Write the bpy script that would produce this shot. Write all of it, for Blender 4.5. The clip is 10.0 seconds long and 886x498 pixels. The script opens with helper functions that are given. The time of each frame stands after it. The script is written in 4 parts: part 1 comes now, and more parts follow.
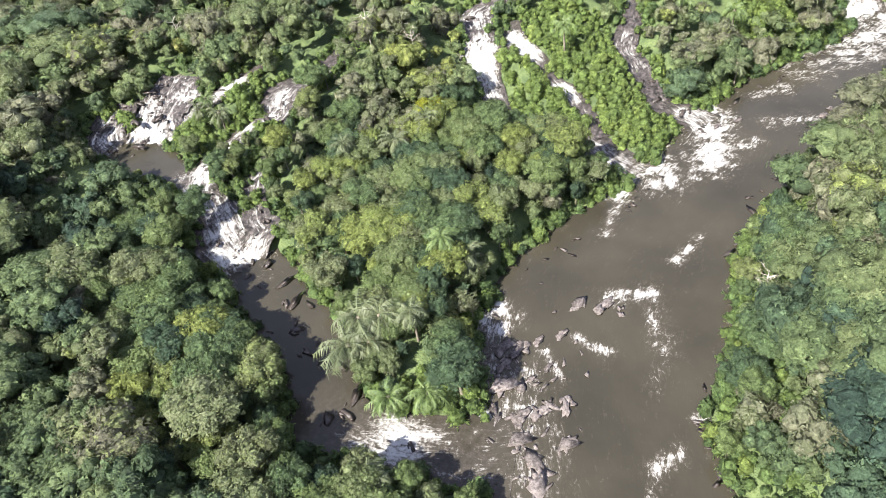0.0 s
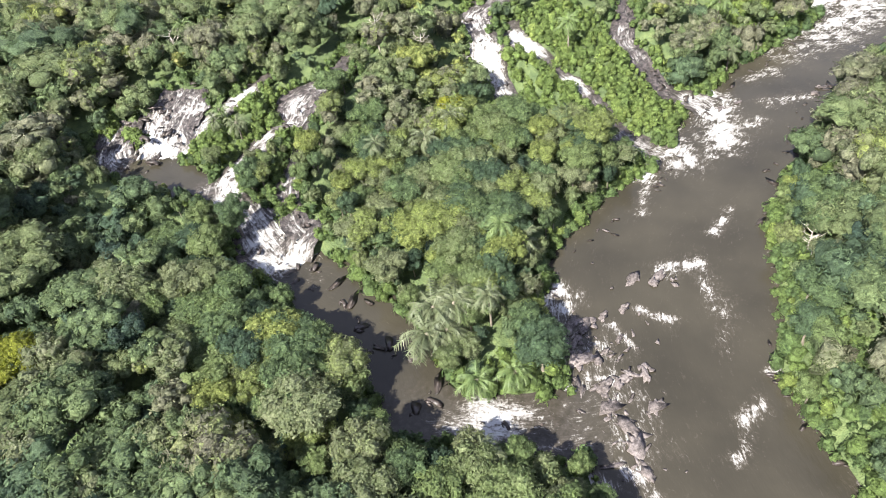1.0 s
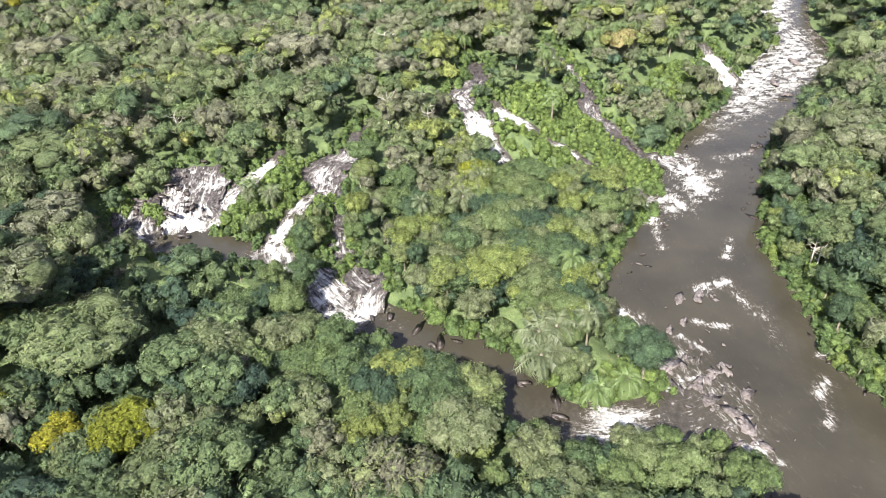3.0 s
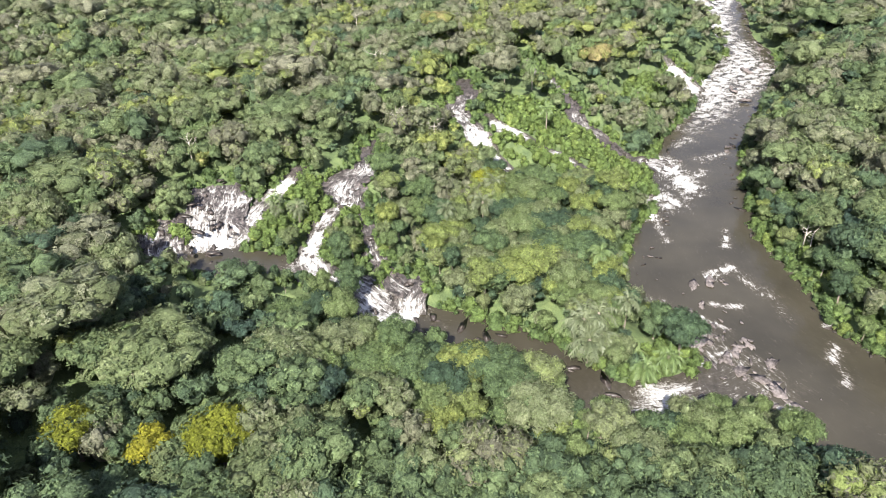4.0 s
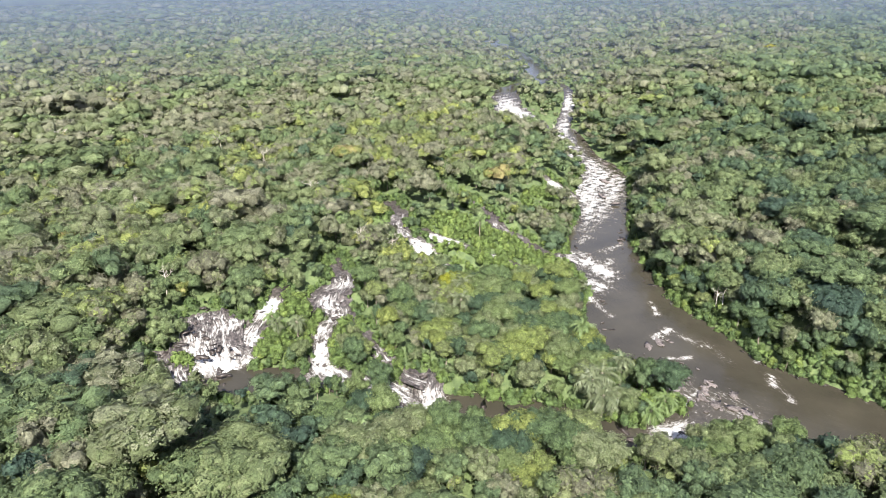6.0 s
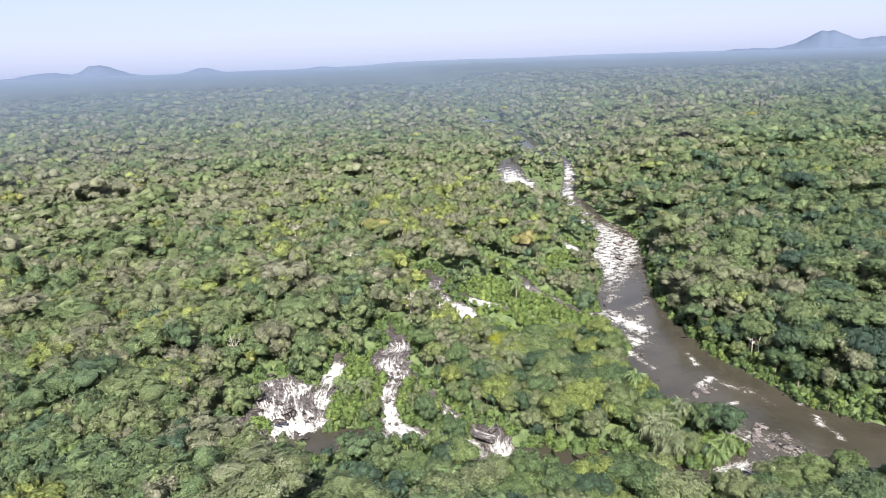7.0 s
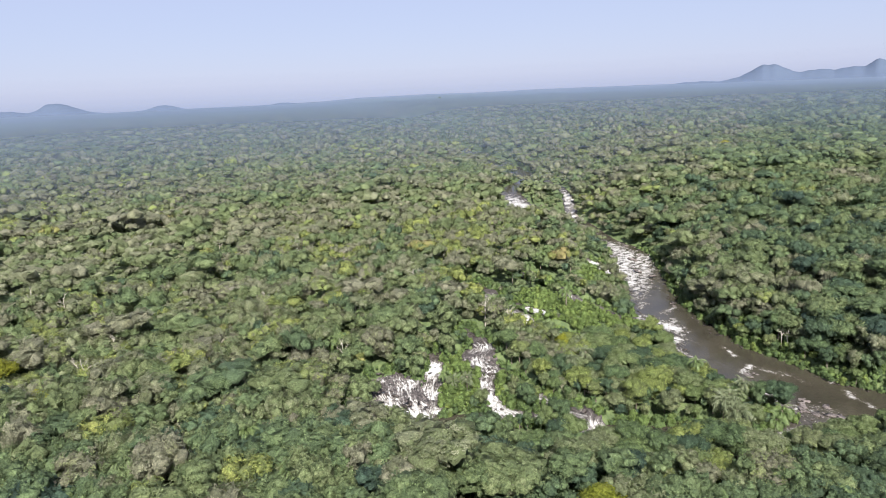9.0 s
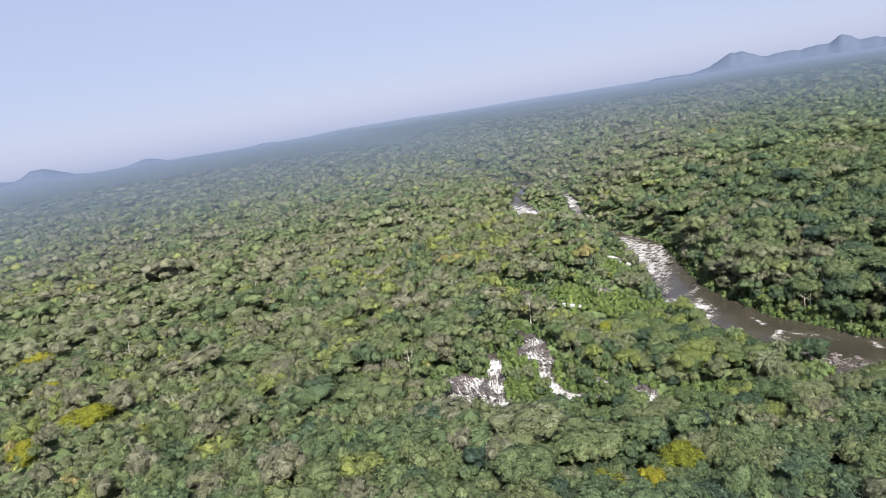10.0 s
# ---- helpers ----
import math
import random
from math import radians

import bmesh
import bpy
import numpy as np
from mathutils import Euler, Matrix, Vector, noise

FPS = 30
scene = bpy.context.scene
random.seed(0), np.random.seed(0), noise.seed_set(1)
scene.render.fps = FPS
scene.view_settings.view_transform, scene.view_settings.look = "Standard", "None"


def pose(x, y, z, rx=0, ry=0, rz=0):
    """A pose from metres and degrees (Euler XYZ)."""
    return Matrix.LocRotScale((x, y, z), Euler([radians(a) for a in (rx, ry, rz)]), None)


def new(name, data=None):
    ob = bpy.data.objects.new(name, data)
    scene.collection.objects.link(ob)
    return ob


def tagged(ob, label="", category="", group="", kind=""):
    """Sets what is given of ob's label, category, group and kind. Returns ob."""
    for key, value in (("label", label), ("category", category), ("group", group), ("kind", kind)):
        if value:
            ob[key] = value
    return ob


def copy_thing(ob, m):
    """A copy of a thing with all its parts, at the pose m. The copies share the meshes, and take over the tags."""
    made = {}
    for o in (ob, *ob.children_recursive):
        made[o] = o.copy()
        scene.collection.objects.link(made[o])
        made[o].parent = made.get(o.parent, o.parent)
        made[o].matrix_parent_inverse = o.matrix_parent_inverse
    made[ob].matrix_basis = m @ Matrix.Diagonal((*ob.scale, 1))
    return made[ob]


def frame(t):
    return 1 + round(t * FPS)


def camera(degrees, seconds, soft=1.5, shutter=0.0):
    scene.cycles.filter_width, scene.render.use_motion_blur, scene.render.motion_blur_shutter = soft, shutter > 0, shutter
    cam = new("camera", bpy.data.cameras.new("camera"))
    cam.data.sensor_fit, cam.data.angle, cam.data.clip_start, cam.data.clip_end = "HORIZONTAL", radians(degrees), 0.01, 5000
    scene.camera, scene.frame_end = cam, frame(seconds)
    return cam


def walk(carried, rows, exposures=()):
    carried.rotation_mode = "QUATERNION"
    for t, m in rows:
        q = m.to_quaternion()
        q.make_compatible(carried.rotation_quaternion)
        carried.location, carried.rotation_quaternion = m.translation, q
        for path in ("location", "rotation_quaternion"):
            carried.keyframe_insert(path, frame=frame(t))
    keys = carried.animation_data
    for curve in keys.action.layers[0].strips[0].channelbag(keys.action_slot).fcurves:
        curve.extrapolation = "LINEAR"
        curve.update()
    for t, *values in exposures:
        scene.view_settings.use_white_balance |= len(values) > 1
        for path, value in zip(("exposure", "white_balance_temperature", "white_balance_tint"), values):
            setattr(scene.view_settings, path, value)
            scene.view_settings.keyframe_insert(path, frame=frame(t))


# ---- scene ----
cam = camera(67.0, 10.0, soft=0.9)
METRES, EYE, TILT, LEAN, TURN = 297.6, 111.0, 5.1, 3.1, -20.3
ROWS = [
    (0.0, 0.0, 0.0, 0.0, -4.83, -48.17, 4.34),
    (0.5, -0.0505, -0.0096, -0.0015, -9.26, -48.1, 2.73),
    (1.0, -0.0956, -0.0084, 0.0018, -11.87, -47.34, 2.98),
    (1.5, -0.1454, -0.0174, -0.0028, -18.16, -42.34, 0.14),
    (2.0, -0.1982, -0.0175, -0.0021, -19.05, -40.57, -0.05),
    (2.5, -0.2439, -0.0167, -0.0049, -21.56, -39.4, -1.76),
    (4.0, -0.3902, -0.0027, -0.0032, -30.91, -36.29, -3.63),
    (4.5, -0.4339, 0.0031, -0.0021, -35.83, -34.13, -5.15),
    (5.0, -0.4838, 0.0163, -0.0035, -42.28, -31.22, -5.34),
    (6.5, -0.6245, 0.0595, -0.0088, -48.63, -19.98, -4.76),
    (7.0, -0.6708, 0.0736, -0.0095, -49.57, -17.28, -4.02),
    (7.5, -0.7237, 0.0827, -0.0109, -50.07, -17.07, -6.0),
    (8.0, -0.7704, 0.0978, -0.0096, -52.17, -16.67, -5.26),
    (8.5, -0.82, 0.1114, -0.0123, -52.96, -15.48, -5.42),
    (9.0, -0.8659, 0.1283, -0.0152, -53.45, -14.22, -3.61),
    (9.5, -0.9236, 0.135, -0.0136, -54.41, -13.41, 0.47),
    (10.0, -0.9745, 0.1477, -0.0138, -55.71, -12.45, 2.67),
]
walk(cam, [(t, pose(0, 0, EYE, TILT, LEAN, TURN) @ pose(METRES * x, METRES * y, METRES * z, 90 + pitch, roll, yaw)) for t, x, y, z, yaw, pitch, roll in ROWS],
     exposures=[(0.0, 1.72), (3.0, 1.67), (4.5, 1.60), (5.5, 1.60), (6.5, 1.59), (7.0, 1.50), (7.5, 1.30), (8.5, 1.24), (9.5, 1.16), (10.0, 1.14)])

# ---- world, sun and exposure ----
SUN_DIR = Vector((0.640, 0.275, -0.717))          # the way the sunlight travels
sun = new("sun", bpy.data.lights.new("sun", "SUN"))
sun.data.energy, sun.data.angle, sun.data.color = 5.0, radians(0.6), (1.0, 0.955, 0.88)
sun.matrix_world = Matrix.Translation((0, 0, 400)) @ SUN_DIR.to_track_quat("-Z", "Y").to_matrix().to_4x4()
world = bpy.data.worlds.new("sky")
scene.world = world
world.use_nodes = True
wn = world.node_tree
sky = wn.nodes.new("ShaderNodeTexSky")
sky.sky_type, sky.sun_disc = "NISHITA", False
sky.sun_elevation, sky.sun_rotation = radians(45.8), math.atan2(-0.640, -0.275)
sky.air_density, sky.dust_density, sky.ozone_density = 1.0, 0.5, 3.0
tinge = wn.nodes.new("ShaderNodeMix")
tinge.data_type, tinge.blend_type = "RGBA", "MIX"          # the sky's blue paled by haze
tinge.inputs[0].default_value, tinge.inputs[7].default_value = 0.80, (4.15, 4.55, 6.6, 1)
wn.links.new(sky.outputs[0], tinge.inputs[6])
wn.links.new(tinge.outputs[2], wn.nodes["Background"].inputs[0])
wn.nodes["Background"].inputs[1].default_value = 0.059

# ---- materials ----


def nodes_of(name):
    m = bpy.data.materials.new(name)
    m.use_nodes = True
    t = m.node_tree
    t.nodes.clear()
    out = t.nodes.new("ShaderNodeOutputMaterial")

    def n(kind, **kw):
        node = t.nodes.new(kind)
        for k, v in kw.items():
            if k in node.inputs:
                node.inputs[k].default_value = v
        return node

    def link(a, b):
        t.links.new(a, b)
    return m, t, out, n, link


def ramp(n, link, src, stops):
    r = n("ShaderNodeValToRGB")
    while len(r.color_ramp.elements) < len(stops):
        r.color_ramp.elements.new(0.5)
    for e, (p, c) in zip(r.color_ramp.elements, stops):
        e.position, e.color = p, (*c, 1)
    link(src, r.inputs[0])
    return r.outputs[0]


def maths(n, link, op, a, b=None, clamp=False):
    m = n("ShaderNodeMath")
    m.operation, m.use_clamp = op, clamp
    for i, v in enumerate((a, b)):
        if v is None:
            continue
        if isinstance(v, (int, float)):
            m.inputs[i].default_value = v
        else:
            link(v, m.inputs[i])
    return m.outputs[0]


def mixed(n, link, fac, a, b):
    m = n("ShaderNodeMix")
    m.data_type = "RGBA"
    for v, i in ((fac, 0), (a, 6), (b, 7)):
        if isinstance(v, (int, float)):
            m.inputs[i].default_value = v
        elif isinstance(v, tuple):
            m.inputs[i].default_value = (*v, 1)
        else:
            link(v, m.inputs[i])
    return m.outputs[2]


LEAF_STOPS = [(0.0, (0.062, 0.105, 0.079)), (0.18, (0.100, 0.157, 0.095)), (0.40, (0.159, 0.220, 0.103)), (0.55, (0.203, 0.249, 0.116)), (0.66, (0.227, 0.240, 0.152)),
              (0.76, (0.244, 0.240, 0.170)), (0.85, (0.229, 0.287, 0.097)), (0.94, (0.297, 0.323, 0.101)), (1.0, (0.341, 0.293, 0.135))]
# bank trees: greens brightened as if the sun stood more to the front
LIT_BANK_STOPS = [(0.0, (0.079, 0.130, 0.081)), (0.25, (0.144, 0.209, 0.095)), (0.45, (0.201, 0.267, 0.105)), (0.62, (0.229, 0.258, 0.146)), (0.8, (0.244, 0.303, 0.097)), (1.0, (0.306, 0.328, 0.103))]
SHRUB_STOPS = [(0.0, (0.081, 0.132, 0.064)), (0.4, (0.134, 0.200, 0.075)), (0.75, (0.188, 0.265, 0.081)), (1.0, (0.256, 0.316, 0.089))]


def leaf_material(name, single, stops=None):
    """Foliage: a tint for each tree, a shift for each clump of leaves, fine grain."""
    m, t, out, n, link = nodes_of(name)
    if single:
        tint = maths(n, link, "MULTIPLY", n("ShaderNodeObjectInfo").outputs["Random"], 0.86)
    else:
        a = n("ShaderNodeAttribute")
        a.attribute_name = "tint"
        tint = a.outputs["Fac"]
    geo = n("ShaderNodeNewGeometry")
    isl = geo.outputs["Random Per Island"]
    shift = maths(n, link, "MULTIPLY_ADD", isl, 0.12)
    t.nodes[-1].inputs[2].default_value = -0.06
    col = ramp(n, link, maths(n, link, "ADD", tint, shift, True), stops or LEAF_STOPS)
    grain = n("ShaderNodeTexNoise", Scale=1.7, Detail=5.0, Roughness=0.75)
    link(geo.outputs["Position"], grain.inputs["Vector"])
    val = maths(n, link, "MULTIPLY_ADD", grain.outputs["Fac"], 3.0)
    t.nodes[-1].inputs[2].default_value = -0.48
    hsv = n("ShaderNodeHueSaturation")
    link(col, hsv.inputs["Color"])
    sprig = n("ShaderNodeTexNoise", Scale=0.42, Detail=2.0, Roughness=0.6)
    link(geo.outputs["Position"], sprig.inputs["Vector"])
    coarse = maths(n, link, "MULTIPLY_ADD", sprig.outputs["Fac"], 1.1)
    t.nodes[-1].inputs[2].default_value = 0.47
    val = maths(n, link, "MULTIPLY", val, coarse)
    link(maths(n, link, "MULTIPLY", val, maths(n, link, "MULTIPLY_ADD", isl, 0.5)), hsv.inputs["Value"])
    for node in t.nodes:
        if node.type == "MATH" and node.operation == "MULTIPLY_ADD" and abs(node.inputs[1].default_value - 0.5) < 1e-6:
            node.inputs[2].default_value = 0.75
    d = n("ShaderNodeBsdfPrincipled", Roughness=0.55)
    d.inputs["Specular IOR Level"].default_value = 0.3
    link(hsv.outputs[0], d.inputs["Base Color"])
    tr = n("ShaderNodeBsdfTranslucent")
    link(hsv.outputs[0], tr.inputs["Color"])
    mix = n("ShaderNodeMixShader")
    mix.inputs[0].default_value = 0.48
    link(d.outputs[0], mix.inputs[1])
    link(tr.outputs[0], mix.inputs[2])
    # leaves lie along the rounded form of their clump
    puff = n("ShaderNodeAttribute")
    puff.attribute_name = "puff"
    lie = puff.outputs["Vector"]
    if single:
        vt = n("ShaderNodeVectorTransform")
        vt.vector_type, vt.convert_from, vt.convert_to = "NORMAL", "OBJECT", "WORLD"
        link(lie, vt.inputs[0])
        lie = vt.outputs[0]
    unit = n("ShaderNodeVectorMath")
    unit.operation = "NORMALIZE"
    link(lie, unit.inputs[0])
    link(unit.outputs[0], tr.inputs["Normal"])
    bump = n("ShaderNodeBump", Strength=1.0, Distance=0.8)
    link(unit.outputs[0], bump.inputs["Normal"])
    big = n("ShaderNodeTexNoise", Scale=1.15, Detail=5.0, Roughness=0.75)
    link(geo.outputs["Position"], big.inputs["Vector"])
    link(big.outputs["Fac"], bump.inputs["Height"])
    link(bump.outputs[0], d.inputs["Normal"])
    # leaf clumps are ragged: gaps between single leaves
    cells = n("ShaderNodeTexVoronoi", Scale=2.6 if single else 2.3, Randomness=1.0)
    link(geo.outputs["Position"], cells.inputs["Vector"])
    leafy = n("ShaderNodeAttribute")
    leafy.attribute_name = "leafy"
    gap = maths(n, link, "MULTIPLY", maths(n, link, "GREATER_THAN", cells.outputs["Distance"], 0.56), leafy.outputs["Fac"])
    cut = n("ShaderNodeMixShader")
    link(gap, cut.inputs[0])
    link(mix.outputs[0], cut.inputs[1])
    link(n("ShaderNodeBsdfTransparent").outputs[0], cut.inputs[2])
    link(cut.outputs[0], out.inputs[0])
    return m


def plain_material(name, stops, scale, rough=0.8, bump=0.5, dist=0.1, detail=6.0, stretch=(1, 1, 1), spec=0.3):
    """A surface whose colour wanders between stops at two scales, with relief."""
    m, t, out, n, link = nodes_of(name)
    geo = n("ShaderNodeNewGeometry")
    mp = n("ShaderNodeMapping")
    mp.inputs["Scale"].default_value = stretch
    link(geo.outputs["Position"], mp.inputs["Vector"])
    big = n("ShaderNodeTexNoise", Scale=scale, Detail=detail, Roughness=0.6)
    small = n("ShaderNodeTexNoise", Scale=scale * 9, Detail=3.0)
    link(mp.outputs[0], big.inputs["Vector"])
    link(mp.outputs[0], small.inputs["Vector"])
    f = maths(n, link, "ADD", maths(n, link, "MULTIPLY", big.outputs["Fac"], 0.7), maths(n, link, "MULTIPLY", small.outputs["Fac"], 0.3))
    info = n("ShaderNodeObjectInfo")
    f = maths(n, link, "ADD", f, maths(n, link, "MULTIPLY", maths(n, link, "SUBTRACT", info.outputs["Random"], 0.5), 0.12))
    b = n("ShaderNodeBsdfPrincipled", Roughness=rough)
    b.inputs["Specular IOR Level"].default_value = spec
    link(ramp(n, link, f, stops), b.inputs["Base Color"])
    bp = n("ShaderNodeBump", Strength=bump, Distance=dist)
    link(f, bp.inputs["Height"])
    link(bp.outputs[0], b.inputs["Normal"])
    link(b.outputs[0], out.inputs[0])
    return m


def water_material():
    """Brown river water, wet rock under thin cascades, and white foam in strands along the flow."""
    m, t, out, n, link = nodes_of("water")

    def attr(name):
        a = n("ShaderNodeAttribute")
        a.attribute_name = name
        return a.outputs["Fac"]
    foam, rock = attr("foam"), attr("rock")
    uv = n("ShaderNodeUVMap")
    uv.uv_map = "flow"
    mp = n("ShaderNodeMapping")
    mp.inputs["Scale"].default_value = (1.05, 0.36, 1.0)
    link(uv.outputs[0], mp.inputs["Vector"])
    strand = n("ShaderNodeTexNoise", Scale=1.0, Detail=8.0, Roughness=0.70, Distortion=1.4)
    link(mp.outputs[0], strand.inputs["Vector"])
    steep = n("ShaderNodeMapping")
    steep.inputs["Scale"].default_value = (1.25, 0.17, 1.0)
    link(uv.outputs[0], steep.inputs["Vector"])
    fall = n("ShaderNodeTexNoise", Scale=1.0, Detail=7.0, Roughness=0.62, Distortion=0.9)
    link(steep.outputs[0], fall.inputs["Vector"])
    drop = n("ShaderNodeMix")
    for value, socket in ((rock, 0), (strand.outputs["Fac"], 2), (fall.outputs["Fac"], 3)):
        link(value, drop.inputs[socket])
    fine = n("ShaderNodeTexNoise", Scale=1.5, Detail=6.0, Roughness=0.75, Distortion=0.6)
    link(uv.outputs[0], fine.inputs["Vector"])
    patch = n("ShaderNodeTexNoise", Scale=0.22, Detail=5.0, Roughness=0.65, Distortion=0.4)
    link(uv.outputs[0], patch.inputs["Vector"])
    v = maths(n, link, "ADD", maths(n, link, "MULTIPLY", drop.outputs[0], 0.50), maths(n, link, "MULTIPLY", fine.outputs["Fac"], 0.26))
    v = maths(n, link, "ADD", v, maths(n, link, "MULTIPLY", patch.outputs["Fac"], 0.24))
    # foam where the noise passes 1 - foam
    v = maths(n, link, "MULTIPLY_ADD", v, 3.2)
    t.nodes[-1].inputs[2].default_value = -1.1
    need = maths(n, link, "MULTIPLY_ADD", foam, -0.85)
    t.nodes[-1].inputs[2].default_value = 0.98
    over = maths(n, link, "MULTIPLY", maths(n, link, "SUBTRACT", v, need), 3.0, True)
    tone = n("ShaderNodeTexNoise", Scale=0.06, Detail=4.0)
    geo = n("ShaderNodeNewGeometry")
    link(geo.outputs["Position"], tone.inputs["Vector"])
    brown = ramp(n, link, tone.outputs["Fac"], [(0.3, (0.030, 0.027, 0.020)), (0.7, (0.046, 0.041, 0.030))])
    rn = n("ShaderNodeTexNoise", Scale=0.9, Detail=7.0, Roughness=0.65)
    link(geo.outputs["Position"], rn.inputs["Vector"])
    stone = ramp(n, link, rn.outputs["Fac"], [(0.36, (0.014, 0.013, 0.013)), (0.52, (0.055, 0.048, 0.047)), (0.70, (0.14, 0.118, 0.112))])
    # stirred-up water round the foam is milky tan
    milk = maths(n, link, "MULTIPLY", maths(n, link, "ADD", maths(n, link, "SUBTRACT", v, need), 0.20), 0.8, True)
    brown = mixed(n, link, milk, brown, (0.125, 0.106, 0.086))
    base = mixed(n, link, rock, brown, stone)
    white = ramp(n, link, maths(n, link, "SUBTRACT", v, need), [(0.02, (0.22, 0.20, 0.18)), (0.30, (0.39, 0.385, 0.375)), (0.70, (0.54, 0.55, 0.56))])
    b = n("ShaderNodeBsdfPrincipled")
    b.inputs["IOR"].default_value = 1.33
    link(mixed(n, link, over, base, white), b.inputs["Base Color"])
    rough = maths(n, link, "MAXIMUM", maths(n, link, "MULTIPLY", over, 0.75), maths(n, link, "MULTIPLY_ADD", rock, 0.25))
    t.nodes[-2].inputs[2].default_value = 0.14
    for node in t.nodes:
        if node.type == "MATH" and node.operation == "MULTIPLY_ADD" and abs(node.inputs[1].default_value - 0.25) < 1e-6:
            node.inputs[2].default_value = 0.14
    link(rough, b.inputs["Roughness"])
    ripple = n("ShaderNodeTexNoise", Scale=1.1, Detail=5.0, Roughness=0.6)
    link(mp.outputs[0], ripple.inputs["Vector"])
    hgt = maths(n, link, "ADD", maths(n, link, "MULTIPLY", ripple.outputs["Fac"], 0.5), maths(n, link, "MULTIPLY", over, 0.6))
    hgt = maths(n, link, "ADD", hgt, maths(n, link, "MULTIPLY", rn.outputs["Fac"], rock))
    bp = n("ShaderNodeBump", Strength=0.4, Distance=0.3)
    link(hgt, bp.inputs["Height"])
    link(bp.outputs[0], b.inputs["Normal"])
    link(b.outputs[0], out.inputs[0])
    return m


def haze_sheet_material():
    """Haze as pale blue colour laid on thin sheets, more solid with their thickness."""
    m, t, out, n, link = nodes_of("haze_sheet")
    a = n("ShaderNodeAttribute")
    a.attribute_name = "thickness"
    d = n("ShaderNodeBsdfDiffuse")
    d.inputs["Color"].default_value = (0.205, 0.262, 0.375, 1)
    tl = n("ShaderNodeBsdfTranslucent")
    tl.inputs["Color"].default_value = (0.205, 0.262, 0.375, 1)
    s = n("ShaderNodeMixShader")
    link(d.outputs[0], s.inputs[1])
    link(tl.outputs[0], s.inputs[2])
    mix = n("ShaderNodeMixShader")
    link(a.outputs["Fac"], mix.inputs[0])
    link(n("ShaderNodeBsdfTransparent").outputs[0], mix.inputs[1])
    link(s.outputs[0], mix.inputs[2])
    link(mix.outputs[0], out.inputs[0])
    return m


LEAF = leaf_material("foliage", True, LIT_BANK_STOPS)
LEAVES = leaf_material("forest_foliage", False)
VINES = leaf_material("shrub_foliage", False, SHRUB_STOPS)
YELLOW_LEAF = leaf_material("yellow_foliage", True, [(0.0, (0.22, 0.25, 0.035)), (0.5, (0.31, 0.32, 0.036)), (1.0, (0.37, 0.35, 0.045))])
BARK = plain_material("bark", [(0.3, (0.10, 0.085, 0.065)), (0.7, (0.30, 0.26, 0.21))], 1.2, stretch=(1, 1, 0.3))
PALE_BARK = plain_material("pale_bark", [(0.3, (0.30, 0.27, 0.23)), (0.7, (0.58, 0.54, 0.47))], 1.0, stretch=(1, 1, 0.3))
FROND = plain_material("palm_frond", [(0.3, (0.06, 0.095, 0.035)), (0.7, (0.14, 0.19, 0.065))], 0.8, rough=0.5, bump=0.2)
FROND_PALE = plain_material("pale_palm_frond", [(0.3, (0.060, 0.078, 0.038)), (0.7, (0.128, 0.146, 0.075))], 0.8, rough=0.5, bump=0.2)
GROUND = plain_material("undergrowth", [(0.34, (0.046, 0.068, 0.032)), (0.5, (0.085, 0.120, 0.048)), (0.68, (0.14, 0.178, 0.07))], 0.35, rough=0.9, bump=0.8, dist=1.5, detail=9.0)
ROCK = plain_material("river_rock", [(0.36, (0.035, 0.030, 0.028)), (0.5, (0.125, 0.106, 0.100)), (0.66, (0.25, 0.218, 0.208))], 1.6, rough=0.75, bump=0.9, dist=0.25, detail=8.0)
WET_ROCK = plain_material("wet_rock", [(0.3, (0.020, 0.017, 0.016)), (0.55, (0.060, 0.048, 0.043)), (0.75, (0.16, 0.125, 0.11))], 0.6, rough=0.4, bump=0.9, dist=0.2, detail=8.0, spec=0.5)
WATER = water_material()
HAZE_SHEET = haze_sheet_material()
# far hills: the blue-grey is haze put into the base colour
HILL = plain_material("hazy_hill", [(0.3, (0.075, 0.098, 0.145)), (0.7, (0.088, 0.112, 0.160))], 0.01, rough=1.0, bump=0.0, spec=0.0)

# ---- plan: the waters (metres) ----
# river: left bank, right bank, height; from downstream up
RIVER_LOW = [(-14, -60, 22, -75, 0), (-4, -15, 34, -22, 0), (5, 18, 43, 14, 0), (11, 40, 50, 30, 0), (17, 54, 54, 42, 0), (25, 71, 62, 54, 0),
             (32, 86, 73, 61, 0), (46, 95, 84, 71, 0), (64, 99, 96, 82, 0), (78, 101, 107, 88, 0), (90, 107, 118, 93, 0)]
RIVER_UP = [(103, 112, 131, 99, 0), (118, 118, 146, 104, 0), (136, 124, 160, 107, 0), (169, 129, 183, 108, 0.1), (196, 137, 209, 110, 0.4),
            (222, 142, 230, 113, 0.8), (250, 145, 252, 117, 1.4), (270, 148, 270, 127, 2.1), (290, 160, 290, 143, 3), (330, 188, 330, 160, 4.2), (352, 202, 354, 172, 5)]
